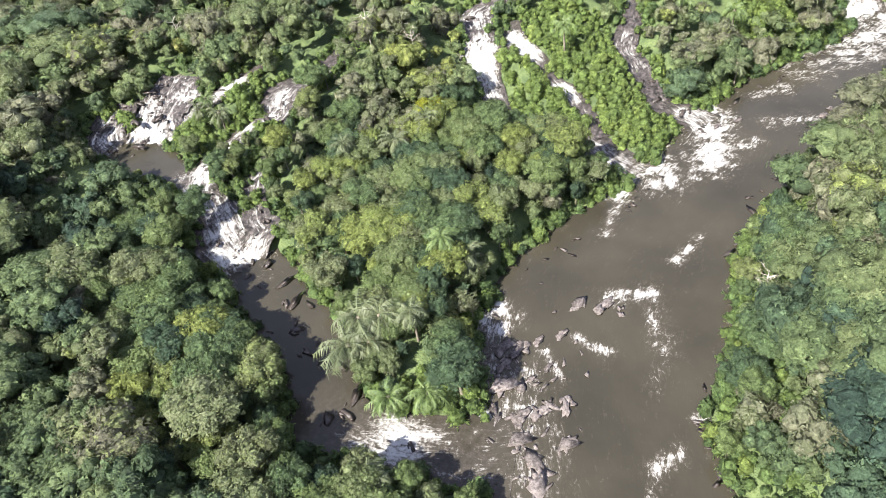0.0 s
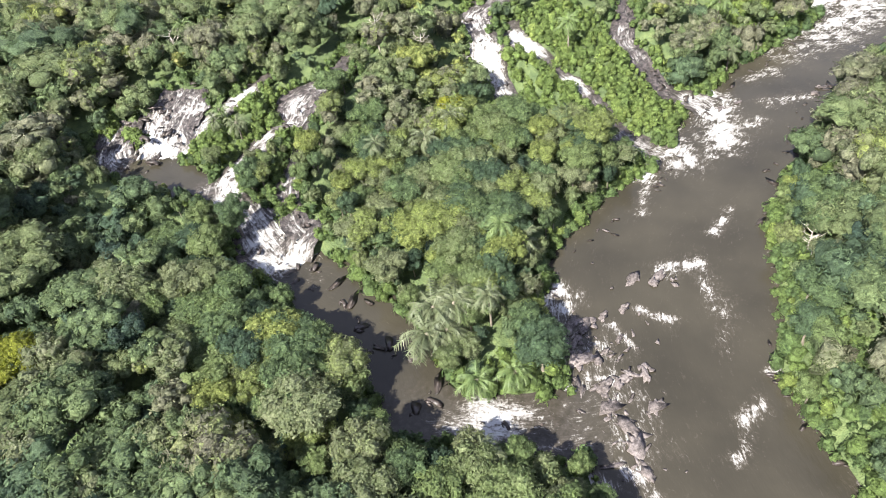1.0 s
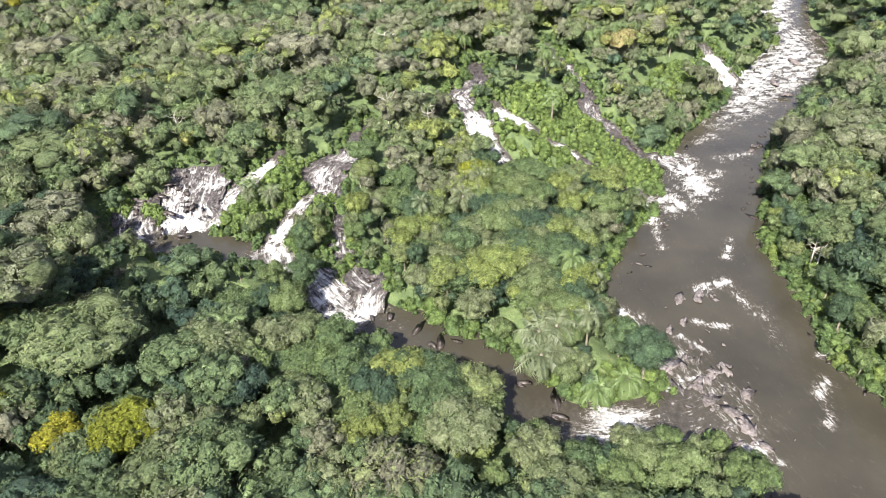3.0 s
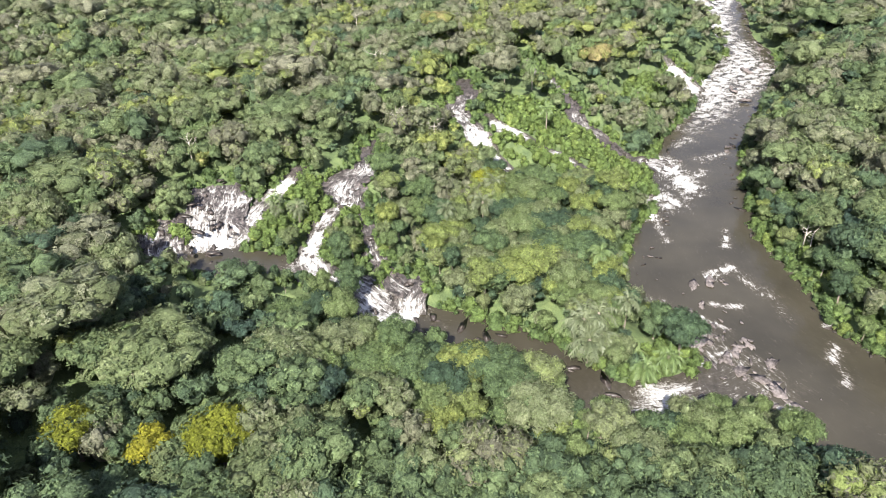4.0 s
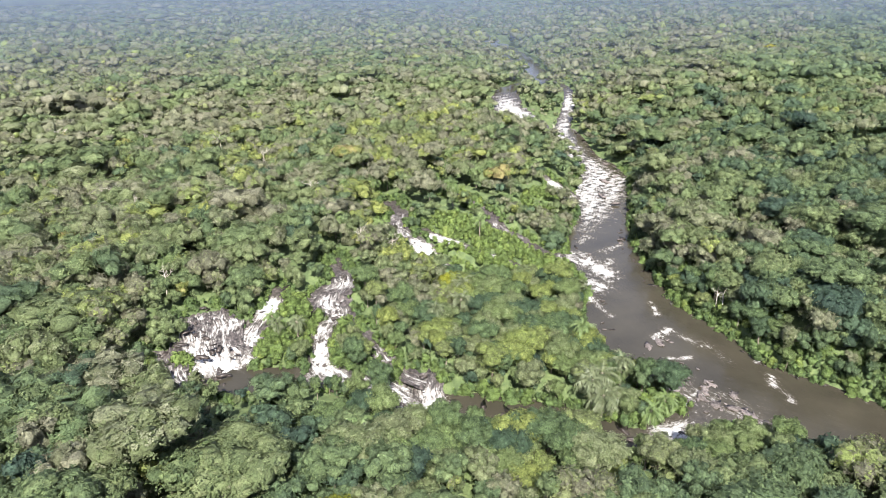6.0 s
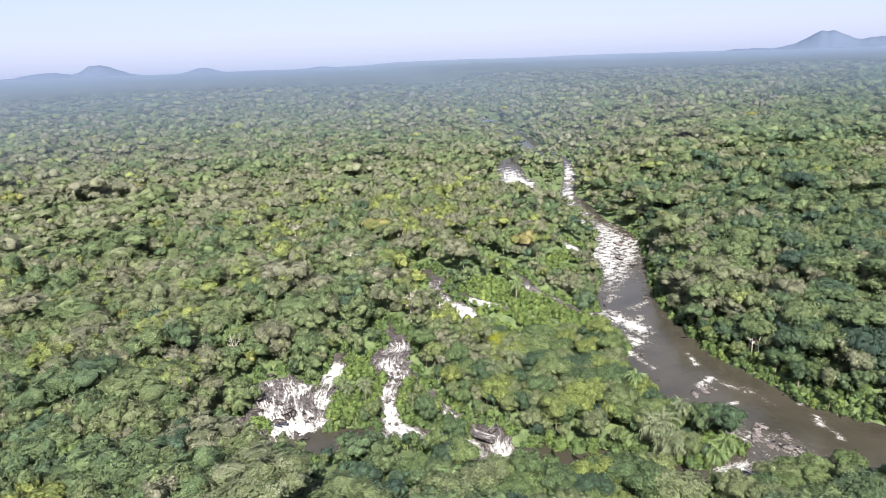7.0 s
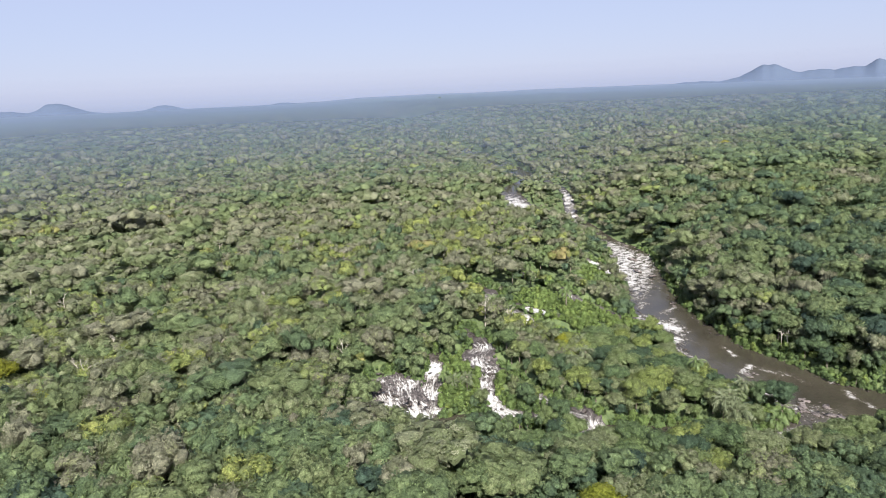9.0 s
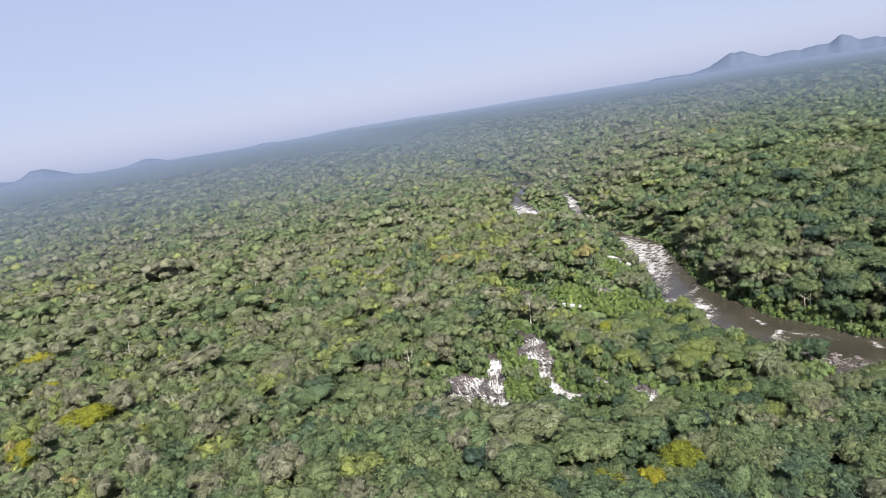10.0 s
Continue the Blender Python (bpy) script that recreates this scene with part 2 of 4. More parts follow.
# streams: x, y, height, width, foam, bare rock
STREAMS = {
    "channel": [(-8, 134, 1.8, 15, .45, 0), (-4, 118, 1.5, 15, .10, 0), (-2, 104, 1.5, 15, .12, 0), (-1, 92, 1.4, 14, .05, 0), (-3, 82, 1.35, 14, .14, .2), (0, 76, 1.25, 12, .5, .2), (5, 71.5, .95, 10, 1.05, .2), (10, 67.5, .6, 11, .66, .3), (16, 63, .4, 12, .54, .25), (24, 57, .12, 15, .42, .1)],
    "waterfall": [(-15, 165, 8.4, 9, .7, .5), (-12, 158, 7.6, 9, .78, .8), (-11, 150, 6, 11, .82, .8), (-10.5, 145, 4.4, 14, .84, .8), (-9.5, 140, 2.6, 16, .95, .6), (-8.5, 135.5, 1.8, 15, .86, .1), (-6, 129, 1.5, 13, .5, 0)],
    "waterfall_arm": [(3, 143, 6.0, 4, .5, 1), (0, 140.5, 5.3, 6, .66, .9), (-3.5, 139.5, 4.2, 7, .75, .8), (-7, 137, 2.2, 7, .8, .3)],
    "pool": [(-33, 204, 8.55, 10, .5, 0), (-28, 195, 8.5, 15, .22, 0), (-24.5, 185, 8.5, 15, 0, 0), (-20.5, 178, 8.5, 10, .12, 0), (-17, 170, 8.45, 7, .75, .6), (-15, 164, 8.35, 8, .8, .6)],
    "cascade": [(-7, 218, 16.0, 9, .5, 1), (-10, 214.5, 15.5, 15, .70, 1), (-14.5, 209.5, 13.6, 20, .74, 1), (-19, 205, 11.4, 22, .82, 1), (-23, 200.5, 9.2, 20, 1.0, .7), (-26, 196.5, 8.2, 16, .7, 0)],
    "cascade_arm": [(17, 204, 16.8, 3, .4, .8), (9.5, 202, 16, 4.5, .88, .6), (3, 200.5, 14.9, 5, .92, .5), (-3, 199.5, 13.5, 6, .85, .8), (-9, 199, 12, 7, .82, .9), (-14.5, 197, 10.2, 8, .82, .8), (-19, 195.5, 8.7, 8, .9, .2), (-22, 192, 8.0, 8, .6, 0)],
    "cascade_foot": [(-26, 217, 13, 6, .5, 1), (-31, 213, 12, 9, .74, 1), (-35, 208.5, 10.4, 11, .74, 1), (-35.5, 204, 9.2, 11, .78, .9), (-33, 199, 8.4, 9, .6, .2)],
    "upper_stream": [(46, 200, 17.2, 4, .15, .8), (36, 191, 17, 6, .5, 1), (29, 186, 16.4, 8, .76, 1), (22, 187, 15.4, 12, .72, 1), (17, 185, 14.2, 11, .74, 1), (13, 181, 12.8, 7, .76, .9), (7, 180.5, 11.5, 5.5, .82, .7), (1, 178.5, 10.5, 4.5, .85, .5), (-7, 174, 9.3, 5, .92, .4), (-12, 167.5, 8.6, 8, .85, .6), (-14, 163, 8.3, 9, .75, .8)],
    "side_stream": [(21, 184, 14, 4, .5, 1), (15.5, 175.5, 12, 2.6, .45, 1), (10, 168.5, 10.5, 2.4, .5, 1), (2, 158, 9, 4, .72, .9), (-.8, 152, 7.6, 2.8, .5, 1), (-2, 145, 6.2, 5, .66, .9), (-1.5, 141, 5, 5, .7, .8)],
    "upper_waterfall": [(116, 212, 16.8, 6, .2, .8), (103, 199, 16, 8, .55, 1), (94, 198, 15.4, 10, .72, 1), (86, 195, 14.7, 12, .76, 1), (83.5, 187, 13.8, 8, .72, .9), (81, 180, 12.2, 8, .95, .4), (77.5, 173, 8.5, 10, .98, .3), (76.5, 167, 5.6, 8, .82, .7), (75, 159, 3.6, 6, .58, 1), (74, 151, 2.6, 5, .45, 1), (78, 143, 2, 5, .4, 1), (87, 130, 1.3, 7, .52, .9), (89, 119.5, .8, 9, .70, .8), (91, 112, .1, 11, .75, .2), (93, 107, -.7, 12, .6, 0)],
    "small_waterfall": [(96, 186, 13.4, 3, .5, .6), (92.5, 178, 12.5, 4, .95, .4), (91.5, 171.5, 11.5, 6, 1, .3), (92.5, 165, 10, 4, .9, .5), (91.6, 157, 8.4, 2, .4, 1), (92, 150, 7, 5, .95, .4), (93.5, 146, 5.6, 4, .9, .5), (93, 137, 3.4, 2, .2, 1), (92, 129, 1.6, 2, .2, 1)],
    "rocky_stream": [(152, 204, 17.5, 5, .5, 1), (138, 189, 17, 5, .66, .9), (137, 182, 15.8, 6, .66, .9), (131, 171.5, 14.4, 5, .6, 1), (127, 164, 12.8, 4, .3, 1), (117, 155, 9.6, 6, .72, .9), (116, 148, 8, 5, .52, 1), (114.5, 140.5, 5.6, 3.5, .3, 1), (113, 133, 3.4, 5, .5, 1), (115, 128, 1.8, 7, .66, .8), (118, 122, .5, 10, .82, .4), (119, 115.5, -.7, 12, .8, 0)],
    "side_waterfall": [(216, 164, 9, 4, .4, .8), (211, 157, 7.6, 6, .8, .5), (205, 149.5, 5, 9, .98, .2), (199, 142, 1.2, 11, .98, .2), (195, 137, -.6, 12, .9, 0)],
    "far_waterfall": [(480, 262, 14, 20, .1, 0), (425, 248, 13.5, 22, .7, .5), (388, 233, 12.5, 24, .9, .4), (364, 215, 9.5, 24, .95, .4), (345, 198, 6.4, 18, .92, .3), (338, 183, 4.5, 14, .85, .2), (326, 174, 3.4, 12, .8, 0)],
    "far_chute": [(540, 228, 14, 6, .2, 0), (490, 206, 12.5, 6, .5, .5), (442, 194, 11, 8, .9, .3), (400, 187, 7.6, 9, .72, .6), (375, 184, 5.6, 9, .8, .3), (342, 177, 4.5, 12, .8, .2), (328, 171, 3.4, 12, .8, 0)],
    "upstream_river": [(1100, 520, 14.6, 30, 0, 0), (900, 415, 14.4, 28, 0, 0), (723, 324, 14.2, 28, .02, 0), (626, 278, 14.1, 20, .02, 0), (545, 248, 14, 22, .05, 0), (478, 258, 13.95, 18, .2, 0)],
}


def spline(rows, step):
    """Rows passed through smoothly, one about every step metres."""
    p = np.array(rows, float)
    ext = np.vstack([2 * p[0] - p[1], p, 2 * p[-1] - p[-2]])
    out = []
    for i in range(1, len(ext) - 2):
        a, b, c, d = ext[i - 1:i + 3]
        k = max(2, int(np.hypot(*(c - b)[:2]) / step))
        u = (np.arange(k) / k)[:, None]
        out.append(0.5 * (2 * b + (c - a) * u + (2 * a - 5 * b + 4 * c - d) * u ** 2 + (3 * b - a - 3 * c + d) * u ** 3))
    return np.vstack(out + [p[-1:]])


def river_rows():
    r = np.array(RIVER_LOW + RIVER_UP, float)
    w = np.hypot(r[:, 2] - r[:, 0], r[:, 3] - r[:, 1])
    return np.stack([(r[:, 0] + r[:, 2]) / 2, (r[:, 1] + r[:, 3]) / 2, r[:, 4], w], 1)


WATERS = {"river": spline(river_rows(), 3.0)}
for key, rows in STREAMS.items():
    WATERS[key] = spline(rows, 2.0)
ALL_WATER = np.vstack([w[:, :4] for w in WATERS.values()])
RIVER_LINE = WATERS["river"]


def wave(x, y, scale, seed):
    """Smooth uneven heights from -1 to 1, for arrays."""
    r = np.random.RandomState(seed)
    v = np.zeros_like(x, dtype=float)
    for k in range(12):
        a, f = r.rand() * 6.283, (0.45 + 2.0 * r.rand() ** 2) / scale
        v += np.sin((x * math.cos(a) + y * math.sin(a)) * f * 6.283 + r.rand() * 6.283)
    return v / 5.0


def to_water(x, y):
    """Metres from the nearest water's edge (below zero: in the water) and that water's height."""
    x, y = np.asarray(x, float), np.asarray(y, float)
    best, z = np.full(x.shape, 1e9), np.zeros(x.shape)
    for px, py, pz, pw in ALL_WATER:
        d = np.hypot(x - px, y - py) - pw / 2
        near = d < best
        best[near], z[near] = d[near], pz
    return best, z


def smooth(a, b, v):
    u = np.clip((v - a) / (b - a), 0, 1)
    return u * u * (3 - 2 * u)


EDGE_X = [-400, -200, -100, -40, 0, 85, 115, 160, 200, 300, 400, 600, 5000]
EDGE_Y = [60, 90, 150, 182, 182, 175, 160, 166, 154, 185, 240, 330, 900]


LONG_LINE = np.vstack([spline([(-60, -600, 0, 30), (0, -120, 0, 30), (10, -68, 0, 38)], 12.0), RIVER_LINE,
                       spline([(356, 188, 5, 30), (430, 205, 8, 30), (545, 246, 10, 40), (723, 324, 10, 28), (900, 415, 10, 28), (1100, 520, 10, 30), (1700, 900, 10, 30), (4600, 2600, 10, 30)], 25.0)])


def across(x, y):
    """Metres beyond the river's far bank; below zero on the near side."""
    x, y = np.asarray(x, float), np.asarray(y, float)
    best, side, half = np.full(x.shape, 1e12), np.zeros(x.shape), np.zeros(x.shape)
    way = np.gradient(LONG_LINE[:, :2], axis=0)
    for (px, py, _, pw), (tx, ty) in zip(LONG_LINE, way):
        d = (x - px) ** 2 + (y - py) ** 2
        near = d < best
        best[near], half[near] = d[near], pw / 2
        side[near] = (tx * (y - py) - ty * (x - px))[near]
    return np.where(side < 0, np.sqrt(best) - half, -1.0)


def base_height(x, y):
    """The land without its waters: a low wooded foot, a step up to the plateau, the hillside over the far bank."""
    low = 2.6 + 1.0 * wave(x, y, 60, 3)
    step = smooth(-26, 24, y - np.interp(x, EDGE_X, EDGE_Y))
    high = 14.0 + 2.2 * wave(x, y, 170, 5)
    h = low + (high - low) * step
    over = across(x, y)
    h = np.where(over > 0, 2.0 + 33 * (1 - np.exp(-over / 85)) + 2.0 * wave(x, y, 90, 9) * smooth(0, 40, over), h)
    r = np.hypot(x, y)
    return h + 10 * smooth(900, 4600, r) + 6 * wave(x, y, 900, 12) * smooth(500, 1500, r)


def land(x, y):
    h = base_height(x, y)
    d, z = to_water(x, y)
    k = smooth(-1.0, 9.0, d)
    return np.where(d > 10, h, (z - 0.8) * (1 - k) + np.maximum(h, z + 0.7) * k)


def from_line(x, y):
    """Metres from the line of flight over the ground, and how far to its valley side."""
    ax, ay, bx, by = 0.0, 0.0, -256.0, 142.0
    t = np.clip(((x - ax) * (bx - ax) + (y - ay) * (by - ay)) / ((bx - ax) ** 2 + (by - ay) ** 2), 0, 1)
    return np.hypot(x - ax - t * (bx - ax), y - ay - t * (by - ay)), x * 0.485 + y * 0.875


def lushness(x, y):
    """Where low bright shrubs and vines grow in place of trees: the slopes between the falls."""
    a = np.exp(-(((x - 102) / 22) ** 2 + ((y - 150) / 38) ** 2))
    b = np.exp(-(((x - 4) / 19) ** 2 + ((y - 187) / 15) ** 2))
    c = np.exp(-(((x - 86) / 10) ** 2 + ((y - 150) / 30) ** 2))
    d = np.exp(-(((x - 170) / 30) ** 2 + ((y - 150) / 14) ** 2)) * 0.7
    e = np.exp(-(((x - 14) / 8) ** 2 + ((y - 76) / 5) ** 2))
    return np.maximum.reduce([a, b, c, d, e])


def shrubby(x, y):
    return lushness(x, y) > 0.42


def stunted(x, y):
    """Lower growth on the wet ground below the falls."""
    a = 0.86 * np.exp(-(((x - 356) / 58) ** 4 + ((y - 216) / 34) ** 4))
    b = 0.42 * np.exp(-(((x + 46) / 20) ** 2 + ((y - 186) / 26) ** 2))
    c = 0.12 * np.exp(-(((x + 22) / 12) ** 2 + ((y - 150) / 22) ** 2))
    d = 0.50 * np.exp(-(((x - 5) / 11) ** 2 + ((y - 167) / 8) ** 2))
    e = 0.55 * np.exp(-(((x + 9) / 10) ** 2 + ((y - 69) / 9) ** 2))
    f = 0.55 * np.exp(-(((x - 74) / 13) ** 2 + ((y - 178) / 15) ** 2))
    g = 0.66 * np.exp(-(((x + 21) / 13) ** 2 + ((y - 170) / 12) ** 2))
    i = 0.62 * np.exp(-(((x - 128) / 15) ** 2 + ((y - 163) / 24) ** 2))
    j = 0.45 * np.exp(-(((x - 8) / 10) ** 2 + ((y - 150) / 16) ** 2))
    k = 0.50 * np.exp(-(((x - 9) / 12) ** 2 + ((y - 57) / 8) ** 2))
    o = 0.55 * np.exp(-(((x - 9) / 8) ** 2 + ((y - 91) / 8) ** 2))
    q = 0.62 * np.exp(-(((x - 203) / 14) ** 2 + ((y - 145) / 11) ** 2))
    return 1 - np.maximum.reduce([a, b, c, d, e, f, g, i, j, k, o, q])


# ---- builders ----


def mesh_from(name, verts, faces, mats, attrs=(), index=None, shade=False):
    """A mesh from arrays: corners (n, 3), faces (m, 3 or 4), values for each corner."""
    verts, faces = np.asarray(verts, np.float32), np.asarray(faces, np.int32)
    me = bpy.data.meshes.new(name)
    k = faces.shape[1]
    me.vertices.add(len(verts))
    me.vertices.foreach_set("co", verts.ravel())
    me.loops.add(faces.size)
    me.loops.foreach_set("vertex_index", faces.ravel())
    me.polygons.add(len(faces))
    me.polygons.foreach_set("loop_start", np.arange(0, faces.size, k, dtype=np.int32))
    if index is not None:
        me.polygons.foreach_set("material_index", np.asarray(index, np.int32))
    for m in mats:
        me.materials.append(m)
    for key, val in attrs:
        val = np.asarray(val, np.float32)
        a = me.attributes.new(key, "FLOAT_VECTOR" if val.ndim > 1 else "FLOAT", "POINT")
        a.data.foreach_set("vector" if val.ndim > 1 else "value", val.ravel())
    me.update(calc_edges=True)
    if shade:
        me.polygons.foreach_set("use_smooth", np.ones(len(faces), bool))
    return me


def part(name, me, parent, label=""):
    ob = new(name, me)
    ob.parent = parent
    if label:
        tagged(ob, label)
    return ob


def grid_faces(nu, nv):
    i = np.arange(nu * nv).reshape(nu, nv)
    return np.stack([i[:-1, :-1], i[1:, :-1], i[1:, 1:], i[:-1, 1:]], -1).reshape(-1, 4)


def ico(sub):
    bm = bmesh.new()
    bmesh.ops.create_icosphere(bm, subdivisions=sub, radius=1)
    v = np.array([p.co[:] for p in bm.verts])
    f = np.array([[p.index for p in q.verts] for q in bm.faces])
    bm.free()
    return v, f


ICO = {k: ico(k) for k in (1, 2, 3)}

# ---- ground ----


def axis(lo, hi, step, end_lo, end_hi, grow=1.085):
    a = list(np.arange(lo, hi + 0.1, step))
    s = step
    while a[-1] < end_hi:
        s = min(s * grow, 130)
        a.append(a[-1] + s)
    s = step
    while a[0] > end_lo:
        s = min(s * grow, 130)
        a.insert(0, a[0] - s)
    return np.array(a)


gx, gy = axis(-60, 150, 2.2, -1200, 4750), axis(30, 230, 2.2, -2600, 4300)
GX, GY = np.meshgrid(gx, gy, indexing="ij")
GZ = land(GX, GY)
thicket = smooth(130, 220, from_line(GX, GY)[0]) * smooth(9, 26, to_water(GX, GY)[0]) * np.clip(1 - 2.5 * lushness(GX, GY), 0, 1) * stunted(GX, GY) ** 3
GZ += (5.0 + 3.0 * smooth(200, 260, from_line(GX, GY)[0])) * thicket + 2.2 * smooth(40, 90, from_line(GX, GY)[0]) * smooth(4, 14, to_water(GX, GY)[0]) * (1 - thicket) * np.clip(1 - 2.5 * lushness(GX, GY), 0, 1)
ground = new("ground", mesh_from("ground", np.stack([GX, GY, GZ], -1).reshape(-1, 3), grid_faces(len(gx), len(gy)), [GROUND], shade=True))
tagged(ground, "dark green jungle floor rolling away to the horizon", "ground", kind="structure")

# ---- water ----
# white water on the river: from x, y to x, y, half width, strength
FOAM_NEAR = [(61, 80, 68, 77, 1.7, .95), (67, 76, 61, 63, 2.0, .62), (61, 63, 55, 57, 1.6, .40), (48, 75, 52, 68, 1.0, .85), (41, 75, 40, 67, 1.0, .75), (37, 94, 40, 87, 2.2, .95), (34, 89, 36, 85, 2.0, .9), (29, 88, 26, 80, 2.4, .75),
             (22, 69, 26, 64, 2.2, .8), (28, 67, 34, 63, 1.6, .8), (13, 54, 15, 48, 1.6, .85), (21, 50, 21, 43, 1.5, .8), (49, 44, 44, 43, 1.5, .85), (44, 42, 37, 39, 1.3, .6)]
FOAM_FAR = [(56, 48, 58, 48, .9, .7), (88, 85, 79, 82, 1.3, .75), (124, 121, 109, 106, 4.5, .98), (121, 126, 117, 113, 3.0, .95), (108, 107, 98, 102, 2.4, .6), (118, 107, 124, 106, 2.2, .72), (133, 111, 142, 106, 2.6, .66), (138, 123, 148, 121, 3.0, .66),
            (90, 118, 82, 106, 2.4, .85), (82, 106, 71, 98, 1.6, .7), (98, 113, 94, 105, 4.0, .92)]
RAPIDS = [(25, 52, 33, 72, 4.5, .56), (20, 58, 28, 62, 4, .64), (34, 82, 28, 74, 3, .60), (158, 124, 180, 122, 5, .62), (180, 125, 208, 126, 9, .84), (205, 134, 256, 134, 9, .90), (212, 120, 250, 124, 7, .84), (256, 134, 280, 146, 7, .8), (280, 150, 300, 162, 6, .85), (300, 164, 352, 186, 9, .88)]


def ribbon(name, rows, label, mat, cross, foam_at=None):
    """Water along a line: x, y, height, width, foam, rock; with uneven edges and lumps where it is white."""
    p = np.array(rows, float)
    t = np.gradient(p[:, :2], axis=0)
    t /= np.linalg.norm(t, axis=1)[:, None] + 1e-9
    nrm = np.stack([-t[:, 1], t[:, 0]], 1)
    run = np.concatenate([[0], np.cumsum(np.hypot(*np.diff(p[:, :2], axis=0).T))])
    u = np.linspace(-1, 1, cross)
    seed = len(name) * 7 + len(p)
    sway = (0.07 * p[:, 3] * wave(run, run * 0, 26.0, seed))[:, None] if foam_at is None else 0.0
    half = p[:, 3:4] / 2 * (1 + (0.20 * wave(run, run * 0, 14.0, seed + 1))[:, None] * (foam_at is None)) + 1.4
    X = p[:, 0:1] + nrm[:, 0:1] * (half * u + sway)
    Y = p[:, 1:2] + nrm[:, 1:2] * (half * u + sway)
    Z = np.repeat(p[:, 2:3], cross, 1)
    if foam_at is None:
        F = np.repeat(p[:, 4:5], cross, 1) * (1 - 0.55 * np.abs(u) ** 3) + 0.16 * wave(X, Y, 7, 31)
        K = np.repeat(p[:, 5:6], cross, 1)
    else:
        F = foam_at(X, Y)
        K = np.zeros_like(X)
    lump = 0.5 * wave(X, Y, 5.5, 21) + 0.35 * wave(X, Y, 2.6, 22)
    crag = np.abs(wave(X, Y, 3.4, 24)) + 0.5 * np.abs(wave(X, Y, 1.5, 25)) - 0.5
    F = F - 0.34 * K * np.clip(crag, -0.25, 0.7) * (foam_at is None)          # the stones stand bare, the water runs white between them
    Z = Z + lump * (0.08 * np.clip(F, 0, 1) + 0.25 * K) + 0.8 * K * crag + 0.03 * wave(X, Y, 6, 23)
    me = mesh_from(name, np.stack([X, Y, Z], -1).reshape(-1, 3), grid_faces(*X.shape)[:, ::-1], [mat], [("foam", np.clip(F, 0, 1.1).ravel()), ("rock", K.ravel())], shade=True)
    uv = me.uv_layers.new(name="flow")
    U, V = ((p[:, 3:4] / 2 + 1.4) * u).ravel(), np.repeat(run[:, None], cross, 1).ravel()
    idx = np.empty(len(me.loops), np.int32)
    me.loops.foreach_get("vertex_index", idx)
    uv.data.foreach_set("uv", np.stack([U[idx], V[idx]], 1).astype(np.float32).ravel())
    return tagged(new(name, me), label, "water", kind="structure")


def river_foam(x, y):
    f = np.zeros_like(x)
    for x0, y0, x1, y1, w, k in FOAM_NEAR + FOAM_FAR + RAPIDS:
        u = np.clip(((x - x0) * (x1 - x0) + (y - y0) * (y1 - y0)) / ((x1 - x0) ** 2 + (y1 - y0) ** 2), 0, 1)
        d = np.hypot(x - x0 - u * (x1 - x0), y - y0 - u * (y1 - y0)) / w
        f = np.maximum(f, 0.80 * k * np.exp(-0.42 * d * d))
    f = f * np.clip(1 + 0.34 * wave(x, y, 5.0, 43) + 0.22 * wave(x, y, 2.4, 44), 0.3, 1.25)
    d, _ = to_bank(x, y)
    return np.clip(f + 0.05 * wave(x, y, 25, 41) + 0.20 * smooth(-2.5, 0.5, d) + 0.13, 0, 1)


def to_bank(x, y):
    best = np.full(x.shape, 1e9)
    for px, py, pz, pw in RIVER_LINE:
        best = np.minimum(best, np.hypot(x - px, y - py) - pw / 2)
    return best, None


ribbon("river", spline(river_rows(), 1.0), "wide brown river with white rapids between wooded banks", WATER, 56, river_foam)
WATER_LABELS = {"channel": "shaded brown side channel with ripples between wooded banks", "waterfall": "white waterfall foaming over dark rock into the channel",
                "waterfall_arm": "short white fall between wet rocks beside the waterfall", "pool": "calm brown pool under the rocky cascade", "cascade": "broad cascade of white strands over dark rock", "cascade_arm": "slanting white chute running down into the pool", "cascade_foot": "white water spreading over dark rock ledges",
                "upper_stream": "rocky stream tumbling down between shrubs", "side_stream": "thin stream over wet stones among shrubs",
                "upper_waterfall": "tall white waterfall breaking through green slope to the river", "small_waterfall": "narrow white waterfall on a shrub-covered slope",
                "rocky_stream": "thin white stream over brown rocks down to river", "side_waterfall": "white waterfall dropping into the river rapids",
                "far_waterfall": "wide white falls beside a wooded island upstream", "far_chute": "narrow white chute beside the wooded island", "upstream_river": "calm dark river winding through the distant forest"}
for key, rows in STREAMS.items():
    wmax = max(r[3] for r in rows)
    ribbon(key, spline(rows, 0.6 if "cascade" in key or key == "waterfall" else 1.0 if key != "upstream_river" else 6.0), WATER_LABELS[key], WATER, max(9, int(wmax * (1.8 if "cascade" in key or key == "waterfall" else 1.1))))

# ---- rocks ----


def joined(pieces):
    V, F, base = [], [], 0
    for v, f in pieces:
        V.append(v)
        F.append(f + base)
        base += len(v)
    return np.vstack(V), np.vstack(F)


